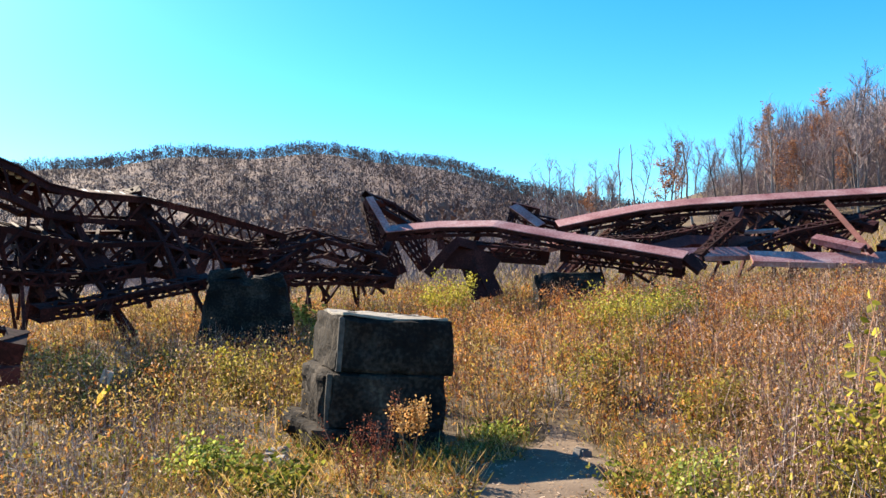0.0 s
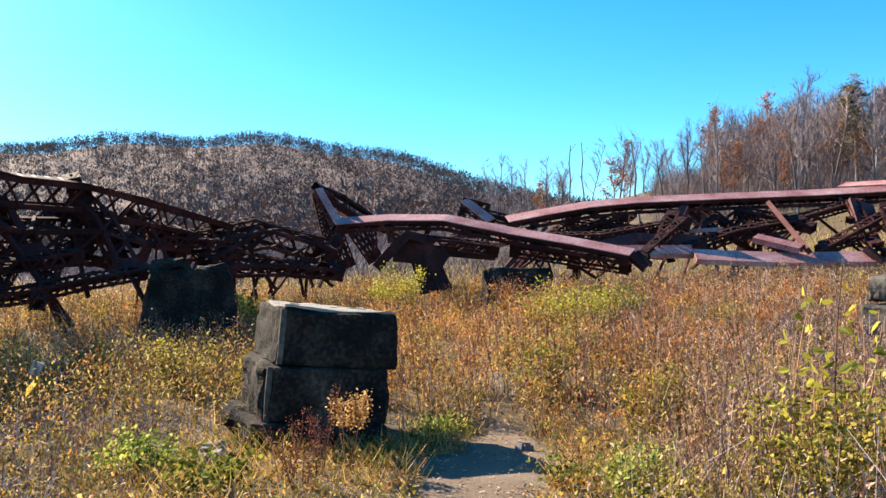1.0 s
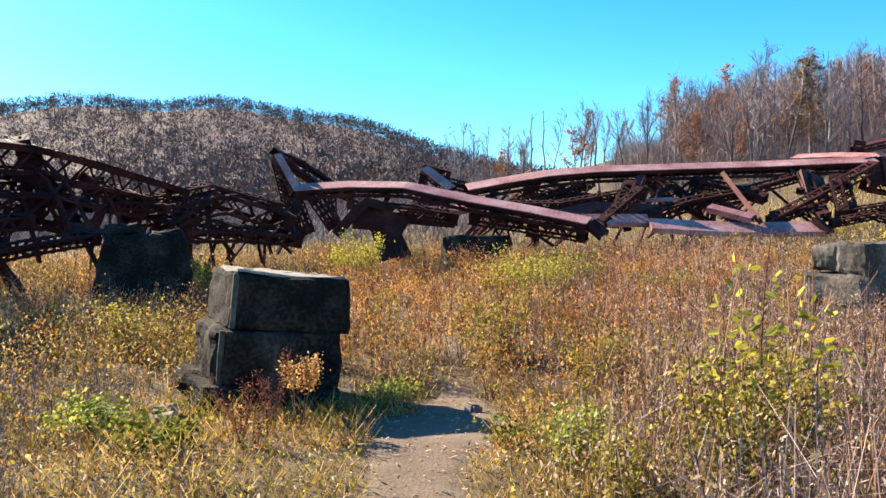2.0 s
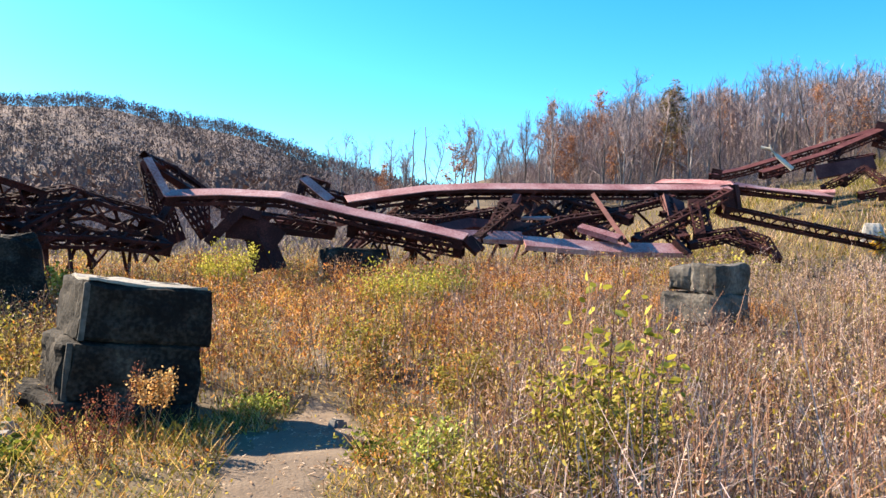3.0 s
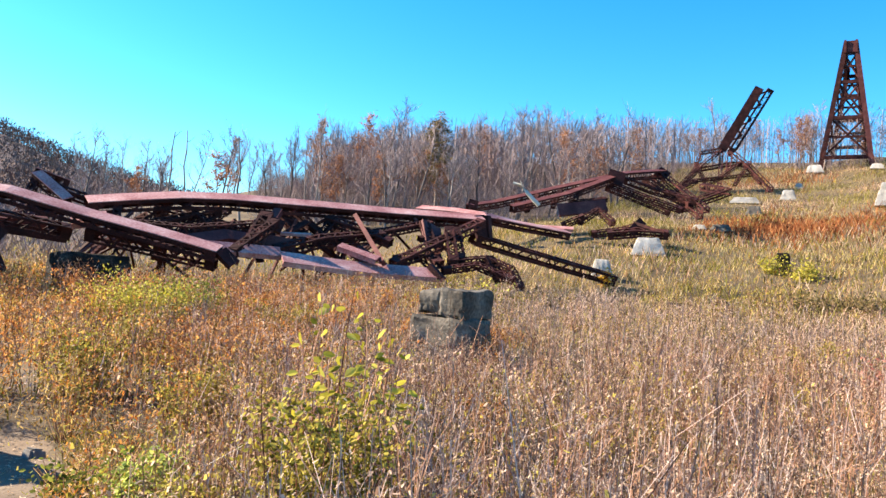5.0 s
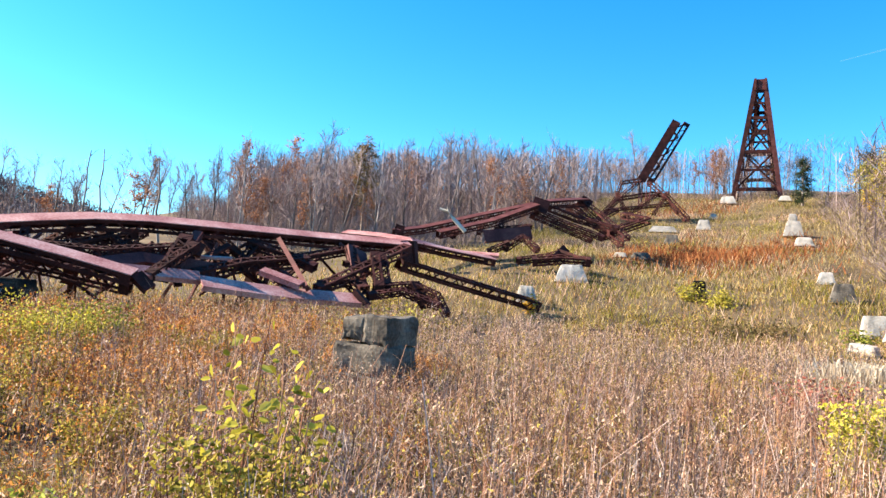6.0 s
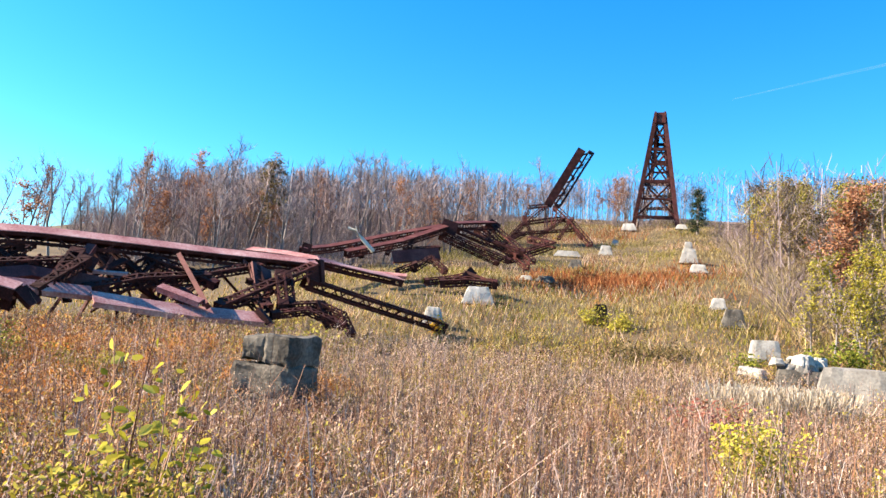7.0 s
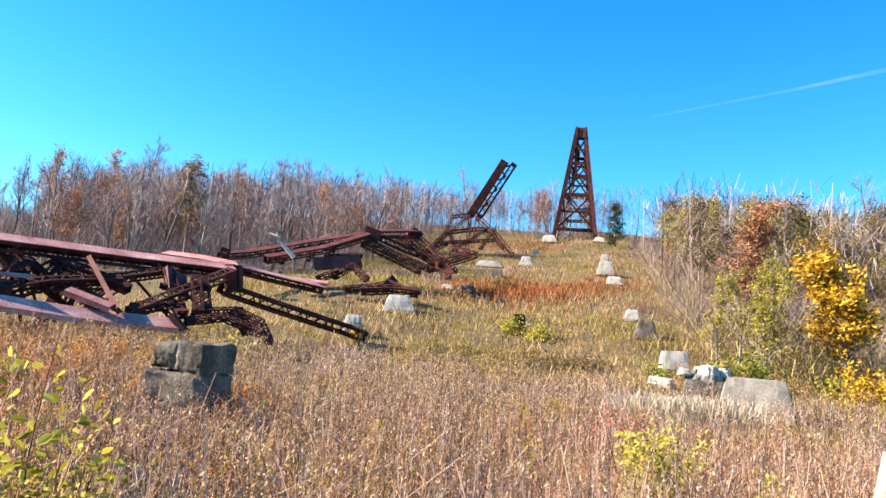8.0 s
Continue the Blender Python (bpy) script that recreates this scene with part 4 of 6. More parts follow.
M_LEAF_GOLD = leaf_material("golden_leaves", (0.16, 0.075, 0.008), (0.5, 0.28, 0.02), (0.72, 0.48, 0.05))
M_LEAF_YGREEN = leaf_material("yellow_green_leaves", (0.14, 0.12, 0.015), (0.32, 0.275, 0.035), (0.5, 0.43, 0.08))
M_LEAF_GREEN = leaf_material("green_leaves", (0.06, 0.07, 0.01), (0.15, 0.17, 0.022), (0.3, 0.3, 0.05))
M_LEAF_RUSSET = leaf_material("russet_leaves", (0.16, 0.06, 0.03), (0.32, 0.14, 0.07), (0.46, 0.25, 0.14))
M_LEAF_OLIVE = leaf_material("olive_needles", (0.07, 0.055, 0.02), (0.15, 0.11, 0.045), (0.24, 0.17, 0.08))

M_BARK_DARK = material("dark_wet_bark", [(0.3, (0.045, 0.036, 0.033)), (0.5, (0.1, 0.08, 0.072)), (0.7, (0.18, 0.145, 0.13))], 2, 0.9, 0.4, 15, spread="object")
M_TWIG_DARK = material("dark_bare_twigs", [(0.25, (0.11, 0.085, 0.083)), (0.5, (0.22, 0.17, 0.165)), (0.75, (0.36, 0.29, 0.28))], 0.4, 0.9, 0.0, 3, spread="island")
BARE = [tree_meshes(100 + i, h, 0.2, n, f, sp, 6, 0, 0.1, None, M_TWIG_DARK if i == 0 else M_TWIG, M_BARK_DARK if i % 2 == 0 else M_BARK) for i, (h, n, f, sp) in enumerate(((13, 13, 0.4, 0.36), (11.5, 12, 0.35, 0.38), (14, 13, 0.48, 0.32), (10, 13, 0.3, 0.38), (12.5, 15, 0.42, 0.34), (9, 11, 0.28, 0.42)))]
RUSSET = [tree_meshes(140 + i, h, 0.15, 14, 0.25, 0.28, 3, 900, 0.17, M_LEAF_RUSSET, M_TWIG_RED) for i, h in enumerate((10, 11.5))]
PALE = [tree_meshes(150 + i, h, 0.12, 12, 0.35, 0.24, 3, 0, 0.1, None, None, M_PALE_BARK) for i, h in enumerate((11, 12))]


def plant_ridge():
    rnd = random.Random(3)
    for k in range(255):
        az = radians(rnd.uniform(7, 61))
        r = rnd.uniform(66, 135) if k % 3 else rnd.uniform(64, 85)
        if math.degrees(az) > 46:
            r = rnd.uniform(100, 150)
        if math.degrees(az) < 22 and k % 2:
            continue
        x, y = r * math.sin(az), r * math.cos(az)
        if abs(0.5 * x - 0.866 * y + 7) < 14 and r < 125:
            continue
        pick = rnd.random()
        k_size = 0.8 if math.degrees(az) < 22 else (0.85 if r < 80 else 1.0)
        if pick < 0.68:
            tree(rnd.choice(BARE), x, y, "leafless grey-brown deciduous tree on the wooded slope", "tree", "ridge woods", rnd.uniform(0, 360), k_size * rnd.uniform(0.5, 0.82))
        elif pick < 0.86:
            tree(rnd.choice(RUSSET), x, y, "tree with sparse russet autumn leaves on the slope", "tree", "ridge woods", rnd.uniform(0, 360), k_size * rnd.uniform(0.5, 0.85))
        else:
            tree(rnd.choice(PALE), x, y, "pale-barked leafless birch on the wooded slope", "tree", "ridge woods", rnd.uniform(0, 360), k_size * rnd.uniform(0.6, 0.95))


plant_ridge()


# ---- far woods (nobody could count them) ----
def ribbons(base, tip, w0, w1, mid=None, seed=0, plain=False):
    """Narrow two-step leaves from base over mid to tip, every one an island."""
    r = np.random.default_rng(seed)
    n = len(base)
    ang = r.uniform(0, np.pi, n)
    side = np.stack([np.cos(ang), np.sin(ang), np.zeros(n)], 1)
    if mid is None:
        mid = (base + tip) / 2
    w0, w1 = np.broadcast_to(w0, n)[:, None], np.broadcast_to(w1, n)[:, None]
    if plain:
        v = np.stack([base - side * w0, base + side * w0, tip + side * w1, tip - side * w1], 1)
        return v.reshape(-1, 3), np.arange(n * 4).reshape(-1, 4)
    v = np.stack([base - side * w0, base + side * w0, mid - side * w0 * 0.8, mid + side * w0 * 0.8, tip - side * w1, tip + side * w1], 1)
    o = (np.arange(n) * 6)[:, None]
    f = np.concatenate([o + [[0, 1, 3, 2]], o + [[2, 3, 5, 4]]], 1).reshape(-1, 4)
    return v.reshape(-1, 3), f


def stuff(name, v, f, mat, label, category):
    return tagged(new(name, raw_mesh(name, v, f, mat)), label=label, category=category, kind="stuff")


M_FAR = material("far_bare_woods", [(0.25, (0.085, 0.063, 0.064)), (0.45, (0.115, 0.085, 0.081)), (0.6, (0.145, 0.103, 0.092)), (0.78, (0.2, 0.125, 0.094))], 0.02, 0.95, 0.0, 0.12, spread="island", weight=0.5)


def fan_woods(name, x, y, hmin, hmax, per, mat, label, seed, w0=0.16, w1=0.09, wide=0.3, bole=0.16):
    """Leafless trees in their hundreds: a bole and a fan of twigs for each, joined into one mesh."""
    r = np.random.default_rng(seed)
    n = len(x)
    z = ground_z(x, y)
    h = r.uniform(hmin, hmax, n)
    cx, cy, cz, hh = (np.repeat(a, per) for a in (x, y, z, h))
    out = r.normal(0, 1, (n * per, 3))
    out /= np.linalg.norm(out, axis=1)[:, None]
    c = np.stack([cx, cy, cz + hh * 0.6], 1) + out * (r.uniform(0.1, 1, n * per) ** 0.45)[:, None] * hh[:, None] * np.array([wide, wide, 0.4])
    way = r.normal(0, 1, (n * per, 3)) * 0.7 + out + np.array([0, 0, 0.5])
    way *= (hh * r.uniform(0.03, 0.085, n * per) / np.linalg.norm(way, axis=1))[:, None]
    v, f = ribbons(c - way, c + way, w0, w1, None, seed + 1, True)
    tb = np.stack([x, y, z - 0.5], 1)
    v2, f2 = ribbons(tb, tb + np.stack([r.normal(0, 0.4, n), r.normal(0, 0.4, n), h], 1), bole, bole * 0.4, None, seed + 2, True)
    return stuff(name, np.concatenate([v, v2]), np.concatenate([f, f2 + len(v)]), mat, label, "woods")


def far_places():
    r = np.random.default_rng(7)
    x, y = r.uniform(-480, 280, 45000), r.uniform(105, 720, 45000)
    az = np.degrees(np.arctan2(x, y))
    k = (az > -40) & (az < 22) & (ground_z(x, y) > 3)
    k &= ~((az > 3) & (np.hypot(x, y) < 250))
    # thinner towards the back, where crowns hide one another
    k &= r.uniform(0, 1, len(x)) < np.clip(260 / np.hypot(x, y), 0, 1)
    return x[k][:7000], y[k][:7000]


fan_woods("far_woods", *far_places(), 6.5, 12, 24, M_FAR, "bare grey-brown autumn woods covering the far ridge", 8, 0.32, 0.15, 0.36, 0.12)


# ---- meadow ----
M_STRAW = material("dry_straw_grass", [(0.2, (0.13, 0.06, 0.016)), (0.42, (0.44, 0.23, 0.065)), (0.6, (0.63, 0.39, 0.125)), (0.8, (0.79, 0.56, 0.25))], 0.22, 0.8, 0.0, 1.6, spread="island", thin=0.4)
M_OLIVE = material("olive_meadow_leaves", [(0.2, (0.07, 0.04, 0.01)), (0.45, (0.31, 0.18, 0.04)), (0.62, (0.47, 0.31, 0.085)), (0.8, (0.64, 0.46, 0.17))], 0.3, 0.8, 0.0, 2, spread="island", thin=0.4)
M_STEM = material("reddish_brown_stems", [(0.2, (0.07, 0.03, 0.019)), (0.5, (0.22, 0.098, 0.056)), (0.8, (0.4, 0.22, 0.135))], 0.5, 0.8, 0.0, 4, spread="island")
M_SEED = material("tan_seed_heads", [(0.2, (0.21, 0.11, 0.055)), (0.5, (0.53, 0.34, 0.19)), (0.8, (0.79, 0.62, 0.45))], 0.5, 0.9, 0.0, 5, spread="island", thin=0.4)
M_ORANGE = material("orange_brown_leaves", [(0.2, (0.14, 0.04, 0.01)), (0.5, (0.55, 0.2, 0.042)), (0.8, (0.76, 0.41, 0.12))], 0.5, 0.9, 0.0, 5, spread="island", thin=0.4)


def blocked(x, y):
    """True on the path, in the piers and where the walker stands."""
    out = np.hypot(x - 0.4, y) < 1.7
    for (ax, ay, aw), (bx, by, bw) in zip(PATH_LINE[:-1], PATH_LINE[1:]):
        t = np.clip(((x - ax) * (bx - ax) + (y - ay) * (by - ay)) / ((bx - ax) ** 2 + (by - ay) ** 2), 0, 1)
        out |= np.hypot(x - ax - t * (bx - ax), y - ay - t * (by - ay)) < (aw + (bw - aw) * t) * 0.85
    for px, py, pr in ((0.7, 6.2, 0.6), (-0.75, 7.8, 0.92), (-4.05, 15.9, 1.0), (8.66, 12.38, 0.85), (3.9, 24.3, 1.2), (28.3, 8.75, 1.3)):
        out |= np.hypot(x - px, y - py) < pr
    return out


def clump(x, y):
    return 0.6 * patch(x, y, 0.24, 0.7) + 0.4 * patch(x, y, 0.7, 2.9)


def scatter(n, r0, r1, power, seed, az0=-46.0, az1=98.0):
    """Places in the meadow, denser near the walk: density falls with distance to the given power."""
    r = np.random.default_rng(seed)
    q = r.uniform(0, 1, n)
    e = 2 - power
    rad = (r0 ** e + q * (r1 ** e - r0 ** e)) ** (1 / e)
    az = np.radians(r.uniform(az0, az1, n))
    x, y = rad * np.sin(az), rad * np.cos(az)
    # plants stand in clumps with gaps between
    k = ~blocked(x, y) & (r.uniform(0, 1, n) < 0.2 + 0.8 * smooth(clump(x, y), 0.3, 0.62))
    return x[k], y[k], rad[k], r


def low(x, y):
    """How tall plants grow: trodden and short round the near pier and along the path, tall elsewhere."""
    d = np.minimum(np.hypot(x - 0.5, (y - 6.0) * 0.8), np.hypot(x + 0.35, (y - 4.2) * 0.5))
    e = np.hypot(x + 2.4, (y - 4.6) * 0.7)
    g = np.hypot(x - 7.4, y - 10.6)
    p = np.hypot((x + 0.7) * 0.8, y - 6.3)
    return (0.15 + 0.85 * smooth(p, 0.8, 1.6)) * (0.45 + 0.55 * smooth(g, 0.8, 2.0)) * (0.25 + 0.75 * smooth(d, 0.9, 2.1)) * (0.7 + 0.3 * smooth(e, 0.8, 2.2))


def patch(x, y, s, ph):
    """Smooth patches between 0 and 1."""
    return 0.5 + 0.25 * np.sin(x / s + ph + 1.3 * np.sin(y / s * 0.8 + ph)) + 0.25 * np.sin(y / s * 1.2 - ph + 1.1 * np.sin(x / s * 0.9))


def grass(name, n, r0, r1, power, hmin, hmax, mat, label, seed, lean=0.45, width=0.0013, grow_w=0.00024, density=None):
    x, y, rad, r = scatter(n, r0, r1, power, seed)
    if density is not None:
        k = r.uniform(0, 1, len(x)) < density(x, y)
        x, y, rad = x[k], y[k], rad[k]
    m = len(x)
    z = ground_z(x, y) - 0.03
    h = r.uniform(hmin, hmax, m) * (0.35 + 0.95 * clump(x, y)) * low(x, y)
    a = r.uniform(0, 2 * np.pi, m)
    d = r.uniform(0.05, lean, m) * h * 1.5
    base = np.stack([x, y, z], 1)
    mid = base + np.stack([np.cos(a) * d * 0.3, np.sin(a) * d * 0.3, h * 0.6], 1)
    tip = base + np.stack([np.cos(a) * d, np.sin(a) * d, h * r.uniform(0.8, 1.0, m)], 1)
    w = width + grow_w * rad
    v, f = ribbons(base, tip, w, w * 0.3, mid, seed + 1, rad.mean() > 40)
    return stuff(name, v, f, mat, label, "grass")


M_GREEN_LOW = material("low_green_leaves", [(0.2, (0.07, 0.062, 0.01)), (0.5, (0.18, 0.155, 0.025)), (0.8, (0.32, 0.28, 0.06))], 0.3, 0.8, 0.0, 2, spread="island", thin=0.4)
grass("dry_grass", 70000, 1.8, 55, 1.1, 0.16, 0.5, M_STRAW, "dry straw-coloured grass over the whole meadow", 21, 0.9)
grass("green_undergrowth", 36000, 1.8, 60, 1.15, 0.15, 0.45, M_GREEN_LOW, "low olive and yellow-green undergrowth between dry grass", 22, 0.6, 0.004, 0.0006)


def bearing(x, y):
    return np.degrees(np.arctan2(x, y))


def short_grass():
    """Low chaff and blades on the trampled ground round the near pier."""
    r = np.random.default_rng(25)
    n = 26000
    x, y = r.uniform(-4.5, 3.5, n), r.uniform(2.0, 9.0, n)
    k = ~blocked(x, y) & (low(x, y) < 0.85)
    x, y = x[k], y[k]
    m = len(x)
    a, h = r.uniform(0, 2 * np.pi, m), r.uniform(0.05, 0.24, m) * (0.5 + 0.8 * clump(x, y))
    base = np.stack([x, y, ground_z(x, y) - 0.01], 1)
    tip = base + np.stack([np.cos(a) * h * 0.8, np.sin(a) * h * 0.8, h], 1)
    v, f = ribbons(base, tip, 0.0035, 0.0015, None, 26, True)
    half = (m // 2) * 4
    stuff("short_grass", v[:half], f[:half // 4], M_STRAW, "short trampled straw-coloured grass round a pier", "grass")
    stuff("short_green_grass", v[half:], f[half // 4:] - half, M_GREEN_LOW, "short green and olive grass round a pier", "grass")


short_grass()


def weeds(name, n, r0, r1, power, hmin, hmax, leaves, heads, mat_stem, mat_leaf, label, seed, density=None, leaf=0.0105, twigs=5):
    """Upright stalks with small drooping leaves and a plume of seed tufts; stalks and leaves are two joined meshes."""
    x, y, rad, r = scatter(n, r0, r1, power, seed)
    if density is not None:
        k = r.uniform(0, 1, len(x)) < density(x, y)
        x, y, rad = x[k], y[k], rad[k]
    m = len(x)
    z = ground_z(x, y) - 0.03
    h = r.uniform(hmin, hmax, m) * low(x, y) * (0.55 + 0.75 * clump(x, y))
    lean = r.normal(0, 0.14, (m, 2)) * h[:, None]
    base = np.stack([x, y, z], 1)
    tip = base + np.concatenate([lean, h[:, None]], 1)
    v, f = ribbons(base, tip, 0.0019 + 0.00016 * rad, 0.001 + 0.00012 * rad, None, seed + 1, True)
    tb, tt, th, tr = (np.repeat(q, twigs, 0) for q in (base, tip, h, rad))
    ts = r.uniform(0.3, 0.9, len(tb))[:, None]
    tc = tb + (tt - tb) * ts
    te = tc + r.normal(0, 0.17, (len(tb), 3)) * th[:, None] * [1, 1, 0.6] + np.array([0, 0, 0.15]) * th[:, None]
    v2, f2 = ribbons(tc, te, 0.0013 + 0.00012 * tr, 0.0008 + 0.0001 * tr, None, seed + 5, True)
    v, f = np.concatenate([v, v2]), np.concatenate([f, f2 + len(v)])
    stuff(name + "_stalks", v, f, mat_stem, "thin upright " + label + " stalks", "weeds")
    for kind, count, lo, hi, reach in (("leaf", leaves, 0.25, 0.9, 0.14), ("head", heads, 0.86, 1.06, 0.06)):
        if not count:
            continue
        bs, tp, hh, rr = (np.repeat(q, count, 0) for q in (base, tip, h, rad))
        k = len(bs)
        s = r.uniform(lo, hi, k)[:, None]
        c = bs + (tp - bs) * s
        dv = r.normal(0, 1, (k, 3)) * reach * np.array([1, 1, 0.6])
        size = leaf * (1 + 0.05 * rr) * (1.0 if kind == "leaf" else 0.45) * r.uniform(0.5, 1.5, k)
        c2 = c + dv * (0.6 + 0.8 * (1.05 - s) if kind == "leaf" else 1.0)
        ln = r.normal(0, 1, (k, 3))
        ln /= np.linalg.norm(ln, axis=1)[:, None]
        v, f = ribbons(c2 - ln * size[:, None], c2 + ln * size[:, None], size * 0.6, size * 0.35, None, seed + 3, True)
        stuff(name + ("_leaves" if kind == "leaf" else "_seed_heads"), v, f, mat_leaf if kind == "leaf" else M_SEED, label + (" leaves" if kind == "leaf" else " fluffy seed heads"), "weeds")


M_REDWEED = material("rust_red_leaves", [(0.2, (0.18, 0.05, 0.02)), (0.5, (0.42, 0.13, 0.05)), (0.8, (0.58, 0.26, 0.11))], 0.3, 0.9, 0.0, 3, spread="island", thin=0.4)
M_MAUVE = material("mauve_brown_stems", [(0.2, (0.05, 0.03, 0.026)), (0.5, (0.19, 0.12, 0.1)), (0.8, (0.5, 0.38, 0.33))], 0.25, 0.8, 0.0, 3, spread="island")
M_PINKTAN = material("pinkish_tan_leaves", [(0.2, (0.12, 0.06, 0.036)), (0.5, (0.45, 0.275, 0.175)), (0.8, (0.74, 0.54, 0.39))], 0.2, 0.9, 0.0, 3, spread="island", thin=0.4)
M_GOLDROD = material("yellow_olive_goldenrod_leaves", [(0.2, (0.09, 0.068, 0.01)), (0.5, (0.38, 0.28, 0.035)), (0.8, (0.62, 0.5, 0.12))], 0.3, 0.8, 0.0, 2, spread="island", thin=0.4)
weeds("orange_weed", 15000, 6, 30, 0.6, 0.55, 1.0, 22, 6, M_STEM, M_ORANGE, "withered orange-brown weed", 31, lambda x, y: (0.2 + 0.8 * smooth(bearing(x, y), -9, -2)) * (1 - smooth(bearing(x, y), 16, 34)) * (0.25 + 0.75 * smooth(patch(x, y, 3.0, 1.0), 0.25, 0.6)))
weeds("mauve_weed", 20000, 2.2, 32, 0.9, 0.5, 1.05, 7, 6, M_MAUVE, M_PINKTAN, "withered mauve-brown weed", 36, lambda x, y: 0.12 + 0.88 * smooth(bearing(x, y), 8, 30), 0.0095, 6)
weeds("goldenrod", 12000, 2.4, 40, 0.9, 0.45, 0.95, 22, 4, M_STEM, M_GOLDROD, "fading yellow-olive goldenrod", 41, lambda x, y: smooth(patch(x, y, 2.6, 2.0), 0.4, 0.68))
weeds("olive_weed", 19000, 2.6, 26, 0.9, 0.45, 0.85, 20, 6, M_STEM, M_OLIVE, "brown and olive weed", 46, lambda x, y: 1 - smooth(bearing(x, y), -12, 0))
weeds("hill_scrub", 9000, 28, 115, 1.0, 0.3, 0.8, 12, 3, M_STEM, M_GOLDROD, "low yellow-olive hillside scrub", 91, lambda x, y: (0.5 * x - 0.866 * y < 9) * (0.5 * x - 0.866 * y > -24) * smooth(x, 14, 22) * smooth(patch(x, y, 4.2, 5.0), 0.4, 0.7))
rp = (7.29, 19.69, 1.46)
weeds("red_weed", 14000, 14, 30, 0.6, 0.4, 0.8, 16, 3, M_STEM, M_REDWEED, "rust-red withered weed before the wreckage", 96, lambda x, y: np.exp(-(((x - rp[0]) / 2.6) ** 2 + ((y - rp[1]) / 2.2) ** 2)))


def thatch(name, n, r0, r1, power, hmin, hmax, mat, label, seed, density, leaf=0.0085):
    """The mass of withered leaves, chaff and seed tufts that fills the meadow between the stalks, in tufts of uneven height."""
    r = np.random.default_rng(seed)
    q, e = r.uniform(0, 1, n), 2 - power
    rad = (r0 ** e + q * (r1 ** e - r0 ** e)) ** (1 / e)
    az = np.radians(r.uniform(-40, 92, n))
    x, y = rad * np.sin(az), rad * np.cos(az)
    tuft = clump(x + 3.3, y - 1.7)
    k = ~blocked(x, y) & (r.uniform(0, 1, n) < density(x, y) * (0.08 + 0.92 * smooth(tuft, 0.28, 0.6)))
    x, y, rad, tuft = x[k], y[k], rad[k], tuft[k]
    m = len(x)
    top = (hmin + (hmax - hmin) * smooth(tuft, 0.25, 0.75)) * low(x, y) * r.uniform(0.7, 1.15, m)
    c = np.stack([x, y, ground_z(x, y) + top * r.uniform(0.05, 1, m) ** 0.6], 1)
    ln = r.normal(0, 1, (m, 3)) * np.array([1, 1, 1.3])
    ln /= np.linalg.norm(ln, axis=1)[:, None]
    size = leaf * (1 + 0.06 * rad) * r.uniform(0.5, 1.6, m)
    v, f = ribbons(c - ln * size[:, None], c + ln * size[:, None], size * 0.55, size * 0.3, None, seed + 1, True)
    return stuff(name, v, f, mat, label, "weeds")


thatch("orange_thatch", 200000, 5, 30, 0.5, 0.25, 0.8, M_ORANGE, "withered rusty leaves massed between weed stalks", 121, lambda x, y: (1 - smooth(bearing(x, y), 18, 40)) * smooth(patch(x, y, 2.2, 0.4), 0.3, 0.6))
thatch("olive_thatch", 110000, 2.4, 30, 0.7, 0.2, 0.75, M_GOLDROD, "yellow-olive leaves massed between weed stalks", 124, lambda x, y: (1 - 0.5 * smooth(bearing(x, y), 20, 45)) * smooth(patch(x, y, 1.7, 2.6), 0.42, 0.7))
thatch("tan_thatch", 190000, 2.3, 34, 0.7, 0.25, 0.8, M_PINKTAN, "pale tan withered leaves and fluff between weed stalks", 127, lambda x, y: 0.25 + 0.75 * smooth(bearing(x, y), 2, 26))
thatch("cream_thatch", 90000, 2.3, 34, 0.7, 0.3, 0.85, M_SEED, "cream seed fluff over withered weeds", 130, lambda x, y: 0.35 + 0.65 * smooth(bearing(x, y), 8, 30), 0.0065)
thatch("red_thatch", 70000, 13, 27, 0.5, 0.4, 0.95, M_REDWEED, "rust-red withered leaves before the wreckage", 133, lambda x, y: np.exp(-(((x - 7.6) / 3.0) ** 2 + ((y - 20.6) / 2.2) ** 2)) + 0.7 * np.exp(-(((x - 1.0) / 2.0) ** 2 + ((y - 20.6) / 1.6) ** 2)), 0.011)
M_PALE_STEM = material("pale_grey_dead_stems", [(0.2, (0.12, 0.09, 0.08)), (0.5, (0.33, 0.27, 0.24)), (0.8, (0.58, 0.5, 0.45))], 0.5, 0.8, 0.0, 4, spread="island")
weeds("bare_twig", 9000, 2.3, 8, 1.0, 0.3, 0.75, 0, 2, M_PALE_STEM, M_PINKTAN, "bare pale grey weed", 136, lambda x, y: np.maximum(1 - smooth(bearing(x, y), -16, -8), 0.35 * smooth(bearing(x, y), 12, 30)), 0.01, 9)
weeds("dark_stem", 9000, 2.4, 18, 1.0, 0.55, 1.0, 3, 3, M_STEM, M_PINKTAN, "dark reddish-brown weed", 139, lambda x, y: 0.2 + 0.8 * smooth(bearing(x, y), 5, 25), 0.009, 5)


